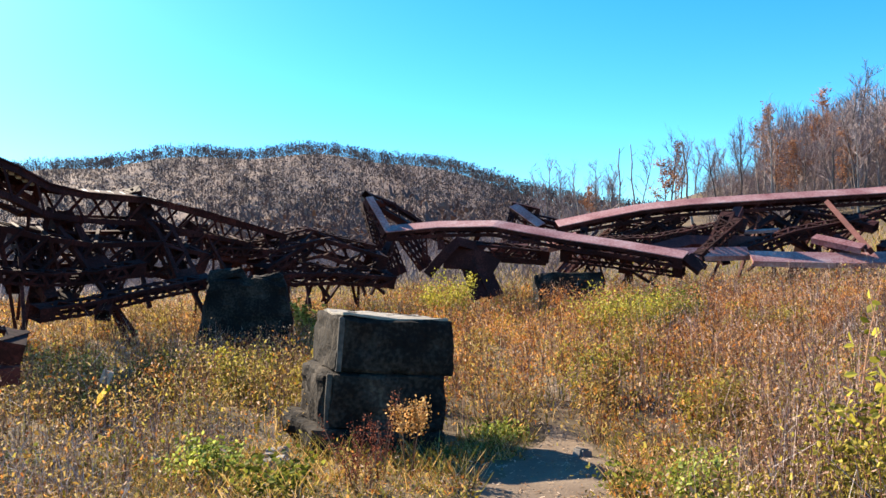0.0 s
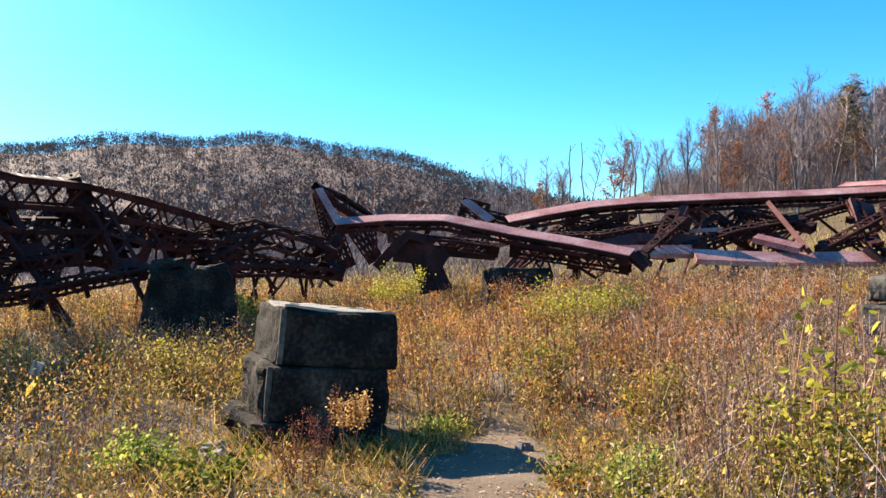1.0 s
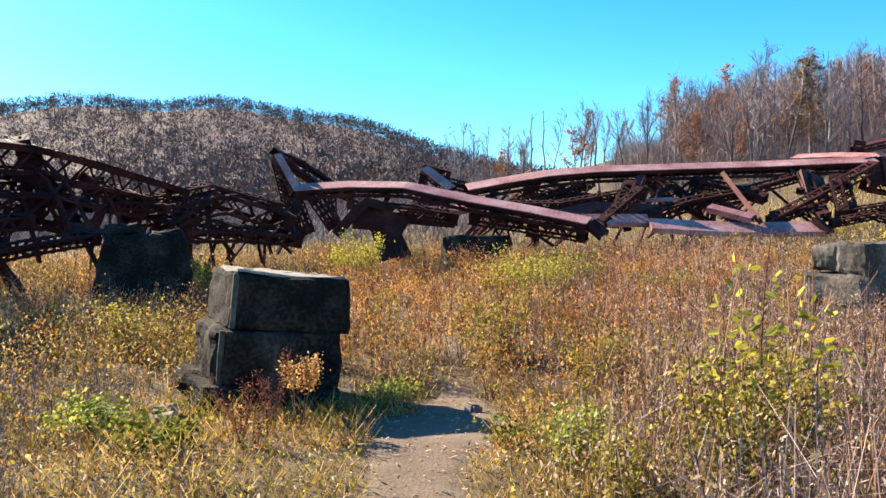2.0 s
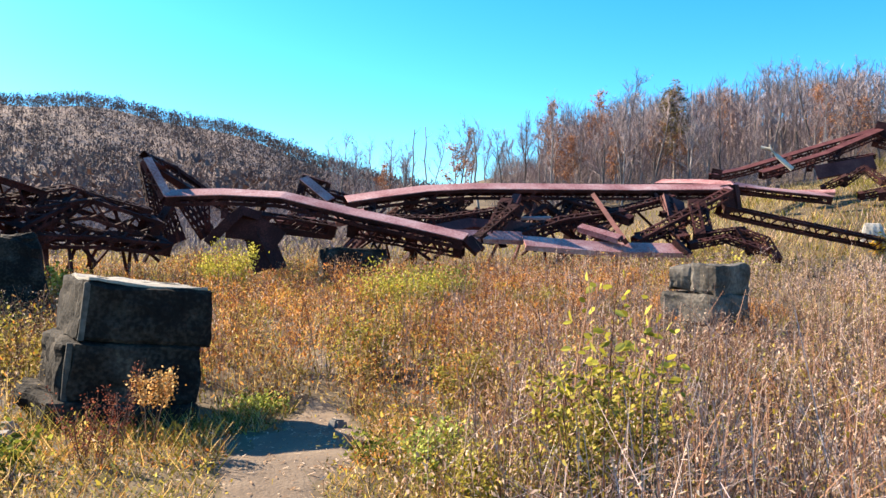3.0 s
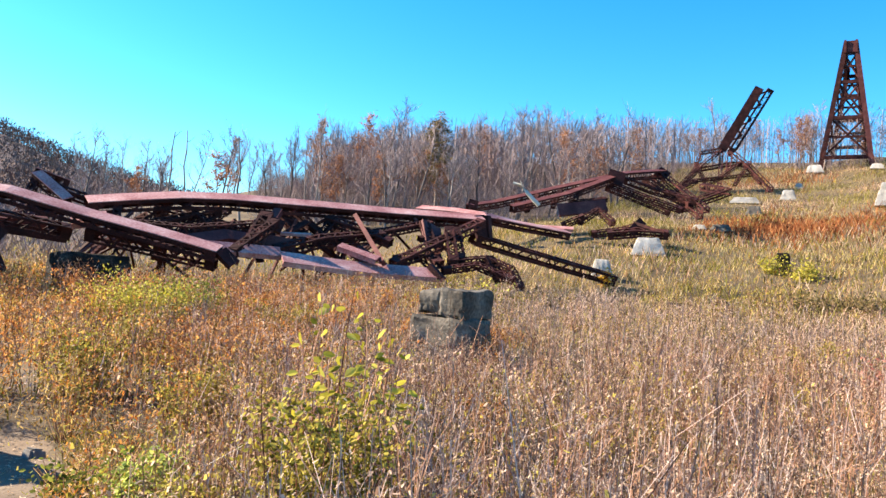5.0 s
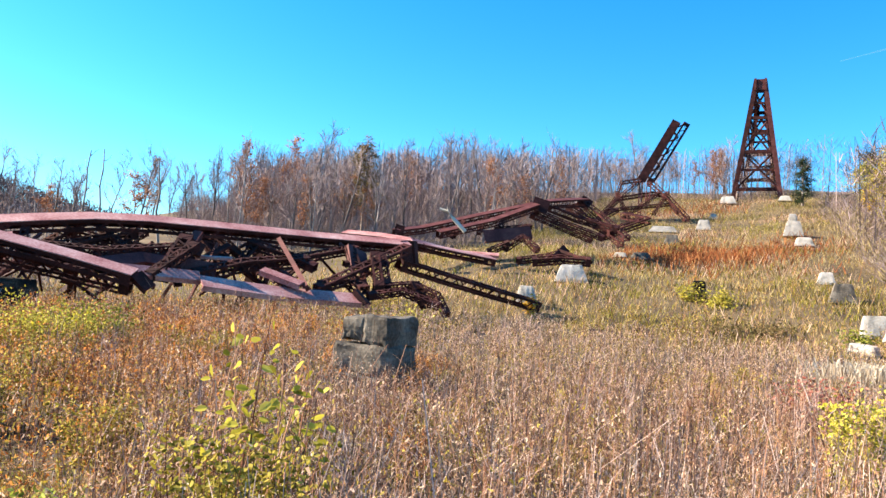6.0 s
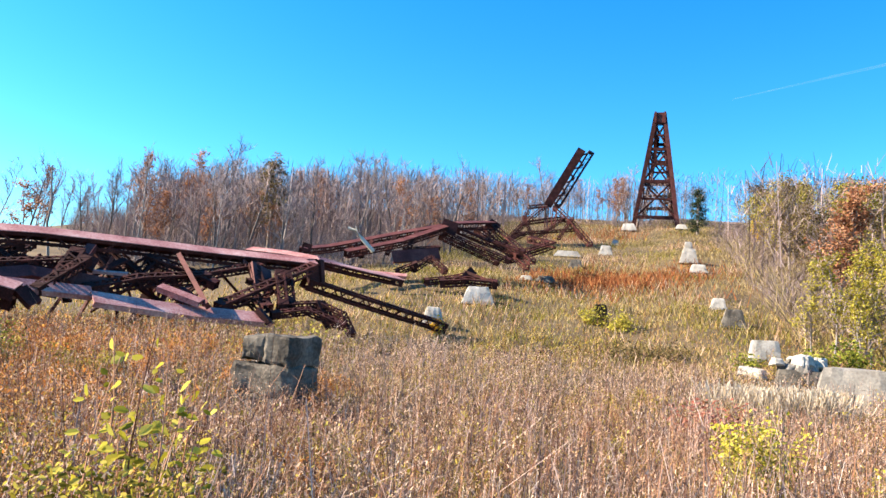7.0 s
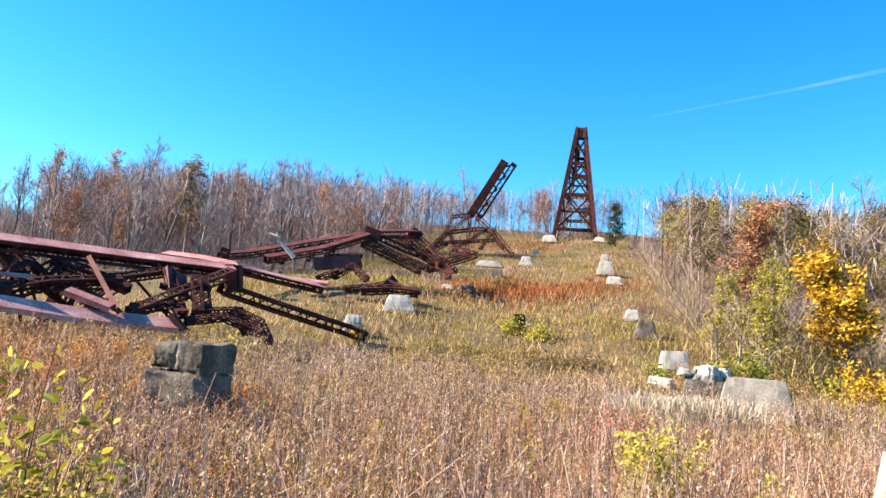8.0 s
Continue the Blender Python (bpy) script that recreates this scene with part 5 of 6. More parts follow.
def mounds(name, n, az0, az1, r0, r1, rmin, rmax, hmin, hmax, per, mat, label, seed, leaf=0.016):
    """Bushy clumps of small leaves that stand out of the meadow."""
    r = np.random.default_rng(seed)
    az, rad = np.radians(r.uniform(az0, az1, n)), r0 + (r1 - r0) * r.uniform(0, 1, n) ** 0.8
    x, y = rad * np.sin(az), rad * np.cos(az)
    k = ~blocked(x, y) & (low(x, y) > 0.6)
    x, y, rad = x[k], y[k], rad[k]
    m = len(x)
    z = ground_z(x, y)
    rr, hh = r.uniform(rmin, rmax, m), r.uniform(hmin, hmax, m)
    cx, cy, cz, cr, ch, cd = (np.repeat(a, per) for a in (x, y, z, rr, hh, rad))
    t = m * per
    a, q, s = r.uniform(0, 2 * np.pi, t), np.sqrt(r.uniform(0, 1, t)), r.uniform(0.15, 1, t)
    w = cr * q * (1.05 - 0.6 * s)
    c = np.stack([cx + np.cos(a) * w, cy + np.sin(a) * w, cz + ch * s * (1 - 0.35 * q) * r.uniform(0.75, 1.1, t)], 1)
    ln = r.normal(0, 1, (t, 3))
    ln /= np.linalg.norm(ln, axis=1)[:, None]
    size = leaf * (1 + 0.04 * cd) * r.uniform(0.6, 1.3, t)
    v, f = ribbons(c - ln * size[:, None], c + ln * size[:, None], size * 0.42, size * 0.2, None, seed + 1, True)
    sb = np.stack([cx[::9] + 0.3 * (c[::9, 0] - cx[::9]), cy[::9] + 0.3 * (c[::9, 1] - cy[::9]), cz[::9]], 1)
    v2, f2 = ribbons(sb, c[::9], 0.002 + 0.00015 * cd[::9], 0.001 + 0.0001 * cd[::9], None, seed + 2, True)
    stuff(name, v, f, mat, label, "weeds")
    stuff(name + "_stems", v2, f2, M_STEM, "thin stems of " + label, "weeds")


mounds("olive_clumps", 60, -40, 25, 5.5, 26, 0.3, 0.7, 0.5, 0.95, 420, M_OLIVE, "bushy brown-olive weed clumps in the meadow", 101)
mounds("orange_clumps", 75, -38, 40, 7, 24, 0.3, 0.7, 0.5, 1.0, 420, M_ORANGE, "bushy orange-brown weed clumps in the meadow", 104)
mounds("yellow_clumps", 45, -38, 60, 6, 26, 0.3, 0.65, 0.5, 0.95, 420, M_GOLDROD, "bushy yellow-olive goldenrod clumps in the meadow", 107)
mounds("mauve_clumps", 80, 18, 95, 4.0, 24, 0.3, 0.7, 0.6, 1.0, 360, M_PINKTAN, "bushy pinkish-tan weed clumps in the meadow", 110, 0.012)
mounds("green_clumps", 26, -40, 40, 5, 22, 0.25, 0.5, 0.35, 0.7, 420, M_GREEN_LOW, "low green weed clumps in the meadow", 113)
mounds("brown_clumps", 50, -20, 95, 4.5, 22, 0.3, 0.6, 0.5, 0.9, 260, M_MAUVE, "dark twiggy brown weed clumps in the meadow", 116, 0.014)


# ---- brush on the slopes ----
def brush(name, n, az0, az1, r0, r1, hmin, hmax, per, mat, label, seed, width=0.02, spreadout=0.3):
    """Thickets of thin upright shoots."""
    r = np.random.default_rng(seed)
    az, rad = np.radians(r.uniform(az0, az1, n)), r.uniform(r0, r1, n)
    x, y = rad * np.sin(az), rad * np.cos(az)
    u = 0.866 * x + 0.5 * y
    cross = 0.5 * x - 0.866 * y
    clear = (cross > -22) & (cross < 7.5) & (u < 128)
    x, y = x[~clear], y[~clear]
    m = len(x)
    h = np.repeat(r.uniform(hmin, hmax, m), per)
    bx, by = np.repeat(x, per) + r.normal(0, 0.25, m * per), np.repeat(y, per) + r.normal(0, 0.25, m * per)
    s = r.uniform(0, 0.6, m * per)
    base = np.stack([bx, by, ground_z(bx, by) + h * s - 0.1], 1)
    tip = base + np.stack([r.normal(0, spreadout, m * per) * h * 0.35, r.normal(0, spreadout, m * per) * h * 0.35, h * (1 - s) * r.uniform(0.6, 1, m * per)], 1)
    v, f = ribbons(base, tip, width, width * 0.4, None, seed + 1, True)
    return stuff(name, v, f, mat, label, "brush")


M_BRUSH = material("grey_mauve_brush", [(0.25, (0.12, 0.088, 0.09)), (0.5, (0.22, 0.163, 0.157)), (0.75, (0.33, 0.255, 0.24))], 0.06, 0.9, 0.0, 0.6, spread="island", weight=0.5)
M_BRUSH_TAN = material("tan_olive_brush", [(0.25, (0.13, 0.09, 0.04)), (0.5, (0.26, 0.19, 0.08)), (0.75, (0.4, 0.33, 0.13))], 0.08, 0.9, 0.0, 0.6, spread="island", weight=0.5)
brush("ridge_brush", 6500, 19, 62, 64, 140, 1.0, 3.6, 9, M_BRUSH, "bare mauve-grey saplings and brush filling the ridge woods", 51, 0.014, 1.3)
brush("slope_brush", 6000, 62, 100, 44, 125, 1.0, 3.4, 9, M_BRUSH, "bare mauve-grey saplings filling the slope beside the clearing", 53, 0.013, 1.4)
brush("olive_brush", 2600, 62, 100, 40, 100, 1.0, 3.0, 8, M_BRUSH_TAN, "tan and olive brush on the slope beside the clearing", 55, 0.024, 1.3)
brush("valley_brush", 3000, -42, 12, 34, 130, 0.8, 3.5, 8, M_BRUSH, "bare grey brush on the valley floor behind the wreckage", 57, 0.016, 1.2)


def ridge_places(seed, n, az0, az1, r0, r1):
    r = np.random.default_rng(seed)
    az, rad = np.radians(r.uniform(az0, az1, n)), r.uniform(r0, r1, n)
    x, y = rad * np.sin(az), rad * np.cos(az)
    cross = 0.5 * x - 0.866 * y
    k = ~((cross > -22) & (cross < 8) & (0.866 * x + 0.5 * y < 130))
    return x[k], y[k]


fan_woods("ridge_woods", *ridge_places(81, 900, 24, 63, 80, 170), 5.5, 10, 80, M_BRUSH, "bare mauve-grey woods filling the ridge behind the nearer trees", 82, 0.034, 0.014, 0.29, 0.08)
fan_woods("slope_woods", *ridge_places(84, 420, 62, 100, 60, 140), 6, 11, 80, M_BRUSH, "bare mauve-grey woods on the slope beside the clearing", 85, 0.032, 0.014, 0.29, 0.06)


# ---- the hillside meadow beyond the tall grass ----
def hillside(name, n, u0, u1, half, hmin, hmax, mat, label, seed, width=0.02, hole=None):
    r = np.random.default_rng(seed)
    u, c = r.uniform(u0, u1, n), r.uniform(-half, half, n)
    x, y = 0.866 * u + 0.5 * c, 0.5 * u - 0.866 * c
    if hole is not None:
        k = hole(x, y, r)
        x, y = x[k], y[k]
    m = len(x)
    h = r.uniform(hmin, hmax, m) * (0.4 + 0.9 * patch(x, y, 2.7, seed))
    a = r.uniform(0, 2 * np.pi, m)
    base = np.stack([x, y, ground_z(x, y) - 0.03], 1)
    tip = base + np.stack([np.cos(a) * h * 0.5, np.sin(a) * h * 0.5, h], 1)
    v, f = ribbons(base, tip, width, width * 0.4, None, seed + 1, True)
    return stuff(name, v, f, mat, label, "grass")


M_BRACKEN = material("rust_red_bracken", [(0.2, (0.12, 0.035, 0.015)), (0.5, (0.3, 0.1, 0.04)), (0.8, (0.42, 0.2, 0.08))], 0.3, 0.9, 0.0, 2, spread="island", thin=0.4)
M_HILL = material("yellow_olive_hill_grass", [(0.22, (0.11, 0.078, 0.032)), (0.45, (0.3, 0.22, 0.083)), (0.62, (0.44, 0.34, 0.145)), (0.8, (0.58, 0.47, 0.26))], 0.12, 0.9, 0.0, 0.9, spread="island", weight=0.6, thin=0.4)
hillside("hill_grass", 90000, 30, 150, 24, 0.14, 0.45, M_HILL, "low yellow-olive grass on the cleared hillside", 61, 0.019)
hillside("hill_green", 30000, 30, 140, 24, 0.25, 0.7, M_GREEN_LOW, "green and olive tufts on the cleared hillside", 67, 0.026, lambda x, y, r: r.uniform(0, 1, len(x)) < smooth(patch(x, y, 2.4, 1.4), 0.5, 0.75))
hillside("hill_brown", 26000, 30, 140, 24, 0.25, 0.75, M_PINKTAN, "brown and tan withered tufts on the cleared hillside", 69, 0.024, lambda x, y, r: r.uniform(0, 1, len(x)) < smooth(patch(x, y, 3.1, 4.4), 0.48, 0.72))
hillside("red_bracken", 14000, 50, 84, 11, 0.4, 0.9, M_BRACKEN, "rust-red bracken patches on the cleared hillside", 63, 0.04, lambda x, y, r: r.uniform(0, 1, len(x)) < np.exp(-(((x - 56) / 9) ** 2 + ((y - 37) / 6) ** 2)))
hillside("red_bracken_high", 6000, 92, 128, 22, 0.4, 0.9, M_BRACKEN, "rust-red bracken near the standing tower", 65, 0.05, lambda x, y, r: r.uniform(0, 1, len(x)) < np.exp(-(((x - 96) / 9) ** 2 + ((y - 66) / 6) ** 2)))


# ---- single trees and shrubs ----
def xy(p):
    return p[0], p[1]


OAK = tree_meshes(401, 5.6, 0.17, 24, 0.12, 0.42, 4, 9000, 0.13, M_LEAF_GOLD)
tree(OAK, *xy((40.4, 8.3, 2.10)), "oak in full golden-yellow autumn leaf at the meadow edge", "tree", "", 20, 1.0, "oak_tree")
BIRCH = [tree_meshes(410 + i, 6.0, 0.06, 14, 0.15, 0.25, 4, 1700, 0.09, M_LEAF_YGREEN, None, M_PALE_BARK) for i in range(3)]
for k, (px, d) in enumerate(((1275, 40), (1310, 38), (1335, 41), (1352, 37), (1372, 39), (1395, 42))):
    o = Vector((38.52, 13.77, 1.99)).lerp(Vector((39.42, 10.92, 2.10)), (px - 1275) / 120) * (d / 40)
    tree(BIRCH[k % 3], o.x, o.y, "slender birch with thin yellow-green leaves", "tree", "birch clump", 70 * k, 0.75 + 0.08 * (k % 3), "birch_tree")
RT = tree_meshes(420, 8, 0.12, 18, 0.2, 0.3, 4, 2600, 0.14, M_LEAF_RUSSET, M_TWIG_RED)
tree(RT, *xy((50.26, 16.53, 5.37)), "tree with pinkish russet leaves behind birches", "tree", "slope woods", 0, 1.0)
YT = [tree_meshes(430 + i, 8.5, 0.14, 18, 0.15, 0.46, 4, 2200, 0.16, m) for i, m in enumerate((M_LEAF_YGREEN, M_LEAF_GOLD, M_LEAF_OLIVE))]
rs = random.Random(77)
for k in range(130):
    az, d = radians(rs.uniform(63.5, 97)), rs.uniform(62, 125)
    x, y = d * math.sin(az), d * math.cos(az)
    if 0.5 * x - 0.866 * y < 10:
        continue
    if k % 5 != 1:
        tree(YT[0 if k % 3 else 2], x, y, "tree with thinning olive-yellow leaves on the slope", "tree", "slope woods", rs.uniform(0, 360), rs.uniform(0.65, 0.95))
    elif k % 11 == 1:
        tree(YT[1], x, y, "tree with golden-orange leaves on the slope", "tree", "slope woods", rs.uniform(0, 360), rs.uniform(0.5, 0.8))
    else:
        tree(rs.choice(BARE + PALE), x, y, "leafless grey-brown tree on the slope", "tree", "slope woods", rs.uniform(0, 360), rs.uniform(0.7, 1.0))


def conifer_meshes(seed, height, radius, bottom, mat):
    """A pine: trunk, whorls of drooping boughs, needles in small sprays."""
    rnd = random.Random(seed)
    V, F = [], []
    tube(V, F, [Vector((0, 0, height * i / 6 - 0.3)) for i in range(7)], 0.2, 0.03, 6)
    trunk = raw_mesh("trunk", [tuple(v) for v in V], F, M_BARK, True)
    V, F, N, G = [], [], [], []
    for i in range(60):
        s = bottom + (1 - bottom) * i / 60
        w = rnd.uniform(0, 2 * math.pi)
        ln = radius * (1.15 - s) ** 0.45 * rnd.uniform(0.6, 1.1)
        p = Vector((0, 0, height * s))
        e = p + Vector((math.cos(w) * ln, math.sin(w) * ln, ln * rnd.uniform(-0.1, 0.4)))
        tube(V, F, [p, p.lerp(e, 0.5), e], 0.04, 0.01, 3)
        for _ in range(50):
            c = p.lerp(e, rnd.uniform(0.25, 1.05)) + Vector((rnd.gauss(0, 0.22), rnd.gauss(0, 0.22), rnd.gauss(0.05, 0.16)))
            a = Vector((rnd.gauss(0, 1), rnd.gauss(0, 1), rnd.gauss(0.3, 0.6))).normalized() * 0.16
            o = a.orthogonal().normalized() * 0.05
            b = len(N)
            N += [c - a - o, c - a + o, c + a + o * 0.3, c + a - o * 0.3]
            G.append((b, b + 1, b + 2, b + 3))
    return trunk, raw_mesh("crown", [tuple(v) for v in V], F, M_TWIG), raw_mesh("foliage", [tuple(v) for v in N], G, mat)


PINE = conifer_meshes(440, 9.5, 2.2, 0.35, M_LEAF_OLIVE)
tree(PINE, *xy((38.56, 61.69, 8.40)), "tall pine with dull olive-brown needles among bare trees", "tree", "ridge woods", 0, 1.0, "pine_tree")
M_SPRUCE = leaf_material("dark_spruce_needles", (0.012, 0.02, 0.01), (0.03, 0.045, 0.02), (0.06, 0.075, 0.035))
SPR = conifer_meshes(441, 6.5, 1.7, 0.05, M_SPRUCE)
tree(SPR, *xy((105.77, 54.33, 21.75)), "dark green spruce beside the standing tower", "tree", "slope woods", 0, 1.0, "spruce_tree")
tree(SPR, *xy((98.68, 21.03, 18.61)), "dark green spruce on the slope", "tree", "slope woods", 50, 0.7, "spruce_tree")


def snag(p, q, label, r0=0.12, mat=None, name="dead_tree"):
    """A dead bole with broken limb stubs."""
    p, q = Vector(p), Vector(q)
    p.z = gz(p.x, p.y) - 0.2
    rnd = random.Random(int(p.x * 10))
    t = thing(name, p.x, p.y, p.z, label, "dead tree")
    V, F = [], []
    pts = [p.lerp(q, i / 6) + Vector((rnd.uniform(-0.1, 0.1), rnd.uniform(-0.1, 0.1), 0)) for i in range(7)]
    tube(V, F, pts, r0, r0 * 0.35, 6)
    part("trunk", raw_mesh("trunk", [tuple(v) for v in V], F, mat or M_BARK, True), None, t)
    for k in range(5):
        V, F = [], []
        a = pts[2 + k % 4].lerp(pts[3 + k % 4], rnd.random())
        tube(V, F, grow(rnd, a, Vector((rnd.uniform(-1, 1), rnd.uniform(-1, 1), 0.7)), rnd.uniform(0.5, 1.6), 3, 0.3, 0.1), r0 * 0.35, 0.015, 4)
        part("limb_stub", raw_mesh("limb", [tuple(v) for v in V], F, mat or M_BARK), None, t)


snag((17.99, 55.14, 4.95), (17.52, 55.29, 11.15), "tall broken dead tree standing over the wreckage")
snag((14.07, 60.38, 5.46), (14.11, 60.37, 11.62), "bare straight tree standing behind the wreckage", 0.1)
snag((15.23, 61.13, 5.47), (15.34, 61.11, 12.02), "bare straight tree standing behind the wreckage", 0.1)
# bleached trunk lying over the bent
lg = thing("bleached_log", *(32.24, 39.27, 7.05), "bleached bare trunk leaning on the fallen steel bent", "fallen trunk")
V, F = [], []
tube(V, F, [Vector((31.1, 40.15, 8.25)), Vector((31.5, 39.86, 8.12)), Vector((31.85, 39.58, 7.66)), Vector((32.5, 39.07, 6.85))], 0.09, 0.14, 8)
part("trunk", raw_mesh("trunk", [tuple(v) for v in V], F, M_PALE_WOOD, True), None, lg)
V, F = [], []
tube(V, F, [Vector((31.60, 39.78, 8.0)), Vector((31.5, 39.86, 8.42))], 0.06, 0.03, 5)
part("stub", raw_mesh("stub", [tuple(v) for v in V], F, M_PALE_WOOD, True), None, lg)


def shrub(p, radius, height, stems, leaves, leaf, mat, label, seed, name="shrub", top_only=0.0, stem_mat=None):
    """A many-stemmed bush: thin stems from one base, leaves along their upper part."""
    x, y = p[0], p[1]
    z = gz(x, y)
    rnd = random.Random(seed)
    t = thing(name, x, y, z, label, "shrub")
    V, F, L = [], [], []
    for _ in range(stems):
        w, o = rnd.uniform(0, 2 * math.pi), rnd.uniform(0.2, 1.0)
        st = grow(rnd, Vector((x + math.cos(w) * radius * 0.25 * o, y + math.sin(w) * radius * 0.25 * o, z - 0.05)), Vector((math.cos(w) * radius * o / height, math.sin(w) * radius * o / height, 1)), height * rnd.uniform(0.6, 1.05), 5, 0.12, 0.02)
        tube(V, F, st, 0.003 + 0.0035 * height, 0.002, 4)
        L.append(st)
    stalks = part("stem", raw_mesh("stem", [tuple(v) for v in V], F, stem_mat or M_STEM), None, t)
    if stems > 9:
        tagged(stalks, kind="stuff")
    V, F = [], []
    for _ in range(leaves):
        st = rnd.choice(L)
        s = (top_only + (1 - top_only) * rnd.random()) * 4.99
        k = int(s)
        c = st[k].lerp(st[k + 1], s - k) + Vector((rnd.gauss(0, 1), rnd.gauss(0, 1), rnd.gauss(0, 0.7))) * (0.10 * radius + leaf)
        a = Vector((rnd.uniform(-1, 1), rnd.uniform(-1, 1), rnd.uniform(-0.9, 0.4))).normalized()
        u = a.orthogonal().normalized()
        n = a.cross(u) * 0.12
        sz = leaf * rnd.uniform(0.55, 1.1)
        b = len(V)
        V += [c - a * sz, c - a * sz * 0.55 + (u * 0.5 + n) * sz, c + a * sz * 0.25 + (u * 0.58 + n) * sz, c + a * sz, c + a * sz * 0.25 - (u * 0.58 - n) * sz, c - a * sz * 0.55 - (u * 0.5 - n) * sz]
        F += [(b, b + 1, b + 2, b + 3), (b, b + 3, b + 4, b + 5)]
    part("foliage", raw_mesh("foliage", [tuple(v) for v in V], F, mat), None, t)
    return t


M_LEAF_BRIGHT = leaf_material("bright_yellow_green_leaves", (0.19, 0.17, 0.015), (0.4, 0.35, 0.035), (0.58, 0.5, 0.1))
M_LEAF_FRESH = leaf_material("fresh_green_grass_leaves", (0.1, 0.12, 0.015), (0.27, 0.31, 0.045), (0.47, 0.52, 0.12))
M_LEAF_DULL = leaf_material("dull_olive_yellow_leaves", (0.12, 0.095, 0.012), (0.27, 0.22, 0.03), (0.44, 0.36, 0.07))
M_LEAF_RED = leaf_material("dark_red_leaves", (0.06, 0.014, 0.01), (0.17, 0.045, 0.025), (0.32, 0.12, 0.07))
M_LEAF_ROSE = leaf_material("rosy_red_leaves", (0.16, 0.05, 0.035), (0.4, 0.13, 0.09), (0.58, 0.28, 0.2))
M_PLUME = leaf_material("golden_brown_plume", (0.28, 0.13, 0.03), (0.52, 0.28, 0.08), (0.7, 0.46, 0.2))
M_WHITE_GRASS = leaf_material("white_feather_grass", (0.28, 0.22, 0.15), (0.45, 0.37, 0.27), (0.62, 0.54, 0.43))
M_LAV = leaf_material("withered_aster_heads", (0.16, 0.1, 0.08), (0.3, 0.21, 0.18), (0.48, 0.38, 0.35))

TOP = ((2.41, 4.17, 1.47))[2] + 0.22
for k, (p, d) in enumerate((((2.23, 4.25, 0.28), 0.06), ((2.36, 4.19, 0.29), 0.12), ((2.50, 4.12, 0.30), 0.0), ((2.60, 4.07, 0.31), 0.14))):
    shrub(p, 0.13, TOP - d - gz(p[0], p[1]), 4, 30, 0.043, M_LEAF_BRIGHT, "poplar sapling with sparse broad yellow-green leaves", 501 + 60 * k, "poplar_sapling", 0.66)
shrub((2.18, 3.83, 0.34), 0.4, 1.12, 20, 6000, 0.02, M_LEAF_DULL, "tall weed thick with small yellow-green leaves", 503)
shrub((2.06, 4.21, 0.24), 0.3, 0.8, 10, 500, 0.02, M_LEAF_YGREEN, "weed with small yellow-green leaves", 504)
shrub((3.21, 3.29, 0.46), 0.2, 0.5, 8, 260, 0.022, M_LEAF_BRIGHT, "low weed with bright yellow-green leaves", 505)
shrub((9.3, 3.9, 0.44), 0.55, 1.2, 18, 5200, 0.028, M_LEAF_BRIGHT, "bright yellow-green bush in dry grass", 506)
shrub((8.68, 3.65, 0.36), 0.5, 0.8, 12, 1600, 0.024, M_LEAF_YGREEN, "yellow-green bush in dry grass", 507)
shrub((11.47, 3.18, 0.75), 0.4, 0.6, 8, 300, 0.035, M_LEAF_BRIGHT, "small bright yellow shrub in dry grass", 508)
shrub((16.16, 7.73, 0.64), 0.9, 1.15, 16, 1500, 0.045, M_LEAF_ROSE, "reddish shrub with thin leaves in dry grass", 509)
shrub((33.93, 11.77, 1.74), 1.2, 1.6, 14, 900, 0.09, M_LEAF_GREEN, "green bush at the meadow edge", 510)
shrub((34.30, 10.62, 1.72), 1.0, 1.7, 14, 900, 0.09, M_LEAF_GREEN, "green bush at the meadow edge", 511)
shrub((31.97, 14.04, 1.62), 0.7, 1.1, 12, 700, 0.07, M_LEAF_GREEN, "dark green bush before a pale slab", 512)
shrub((36.06, 7.80, 1.66), 1.6, 1.0, 14, 700, 0.08, M_LEAF_YGREEN, "low yellow-green bush at the meadow edge", 513)
shrub((34.34, 6.18, 2.19), 1.6, 1.8, 14, 1100, 0.09, M_LEAF_GOLD, "bush in orange-gold leaf at the meadow edge", 514)
shrub((37.13, 23.42, 3.08), 1.6, 1.2, 12, 800, 0.09, M_LEAF_YGREEN, "low yellow shrub beside a dark stump", 515)
shrub((37.15, 25.21, 3.15), 0.6, 1.2, 8, 400, 0.08, M_LEAF_BRIGHT, "bright yellow shrub beside a dark stump", 516)
shrub((30.50, 18.95, 1.32), 1.7, 0.9, 14, 900, 0.08, M_LEAF_OLIVE, "low dark olive brush on the hillside", 517)
shrub((32.31, 17.84, 1.52), 1.6, 1.0, 14, 900, 0.08, M_LEAF_OLIVE, "low dark olive brush on the hillside", 518)
shrub((26.76, 26.76, 1.62), 0.6, 1.1, 8, 500, 0.07, M_LEAF_GOLD, "small bright yellow shrub beside a concrete footing", 519)
shrub((15.15, 20.67, 1.74), 1.1, 1.0, 16, 900, 0.07, M_LEAF_YGREEN, "grassy yellow-green bush beside fallen steel", 520)
shrub((3.65, 15.60, 0.10), 1.25, 1.3, 34, 8000, 0.032, M_LEAF_BRIGHT, "spreading yellow-green goldenrod clump", 521)
shrub((4.68, 16.38, 0.14), 1.0, 1.15, 24, 5000, 0.032, M_LEAF_GREEN, "spreading green goldenrod clump", 522)
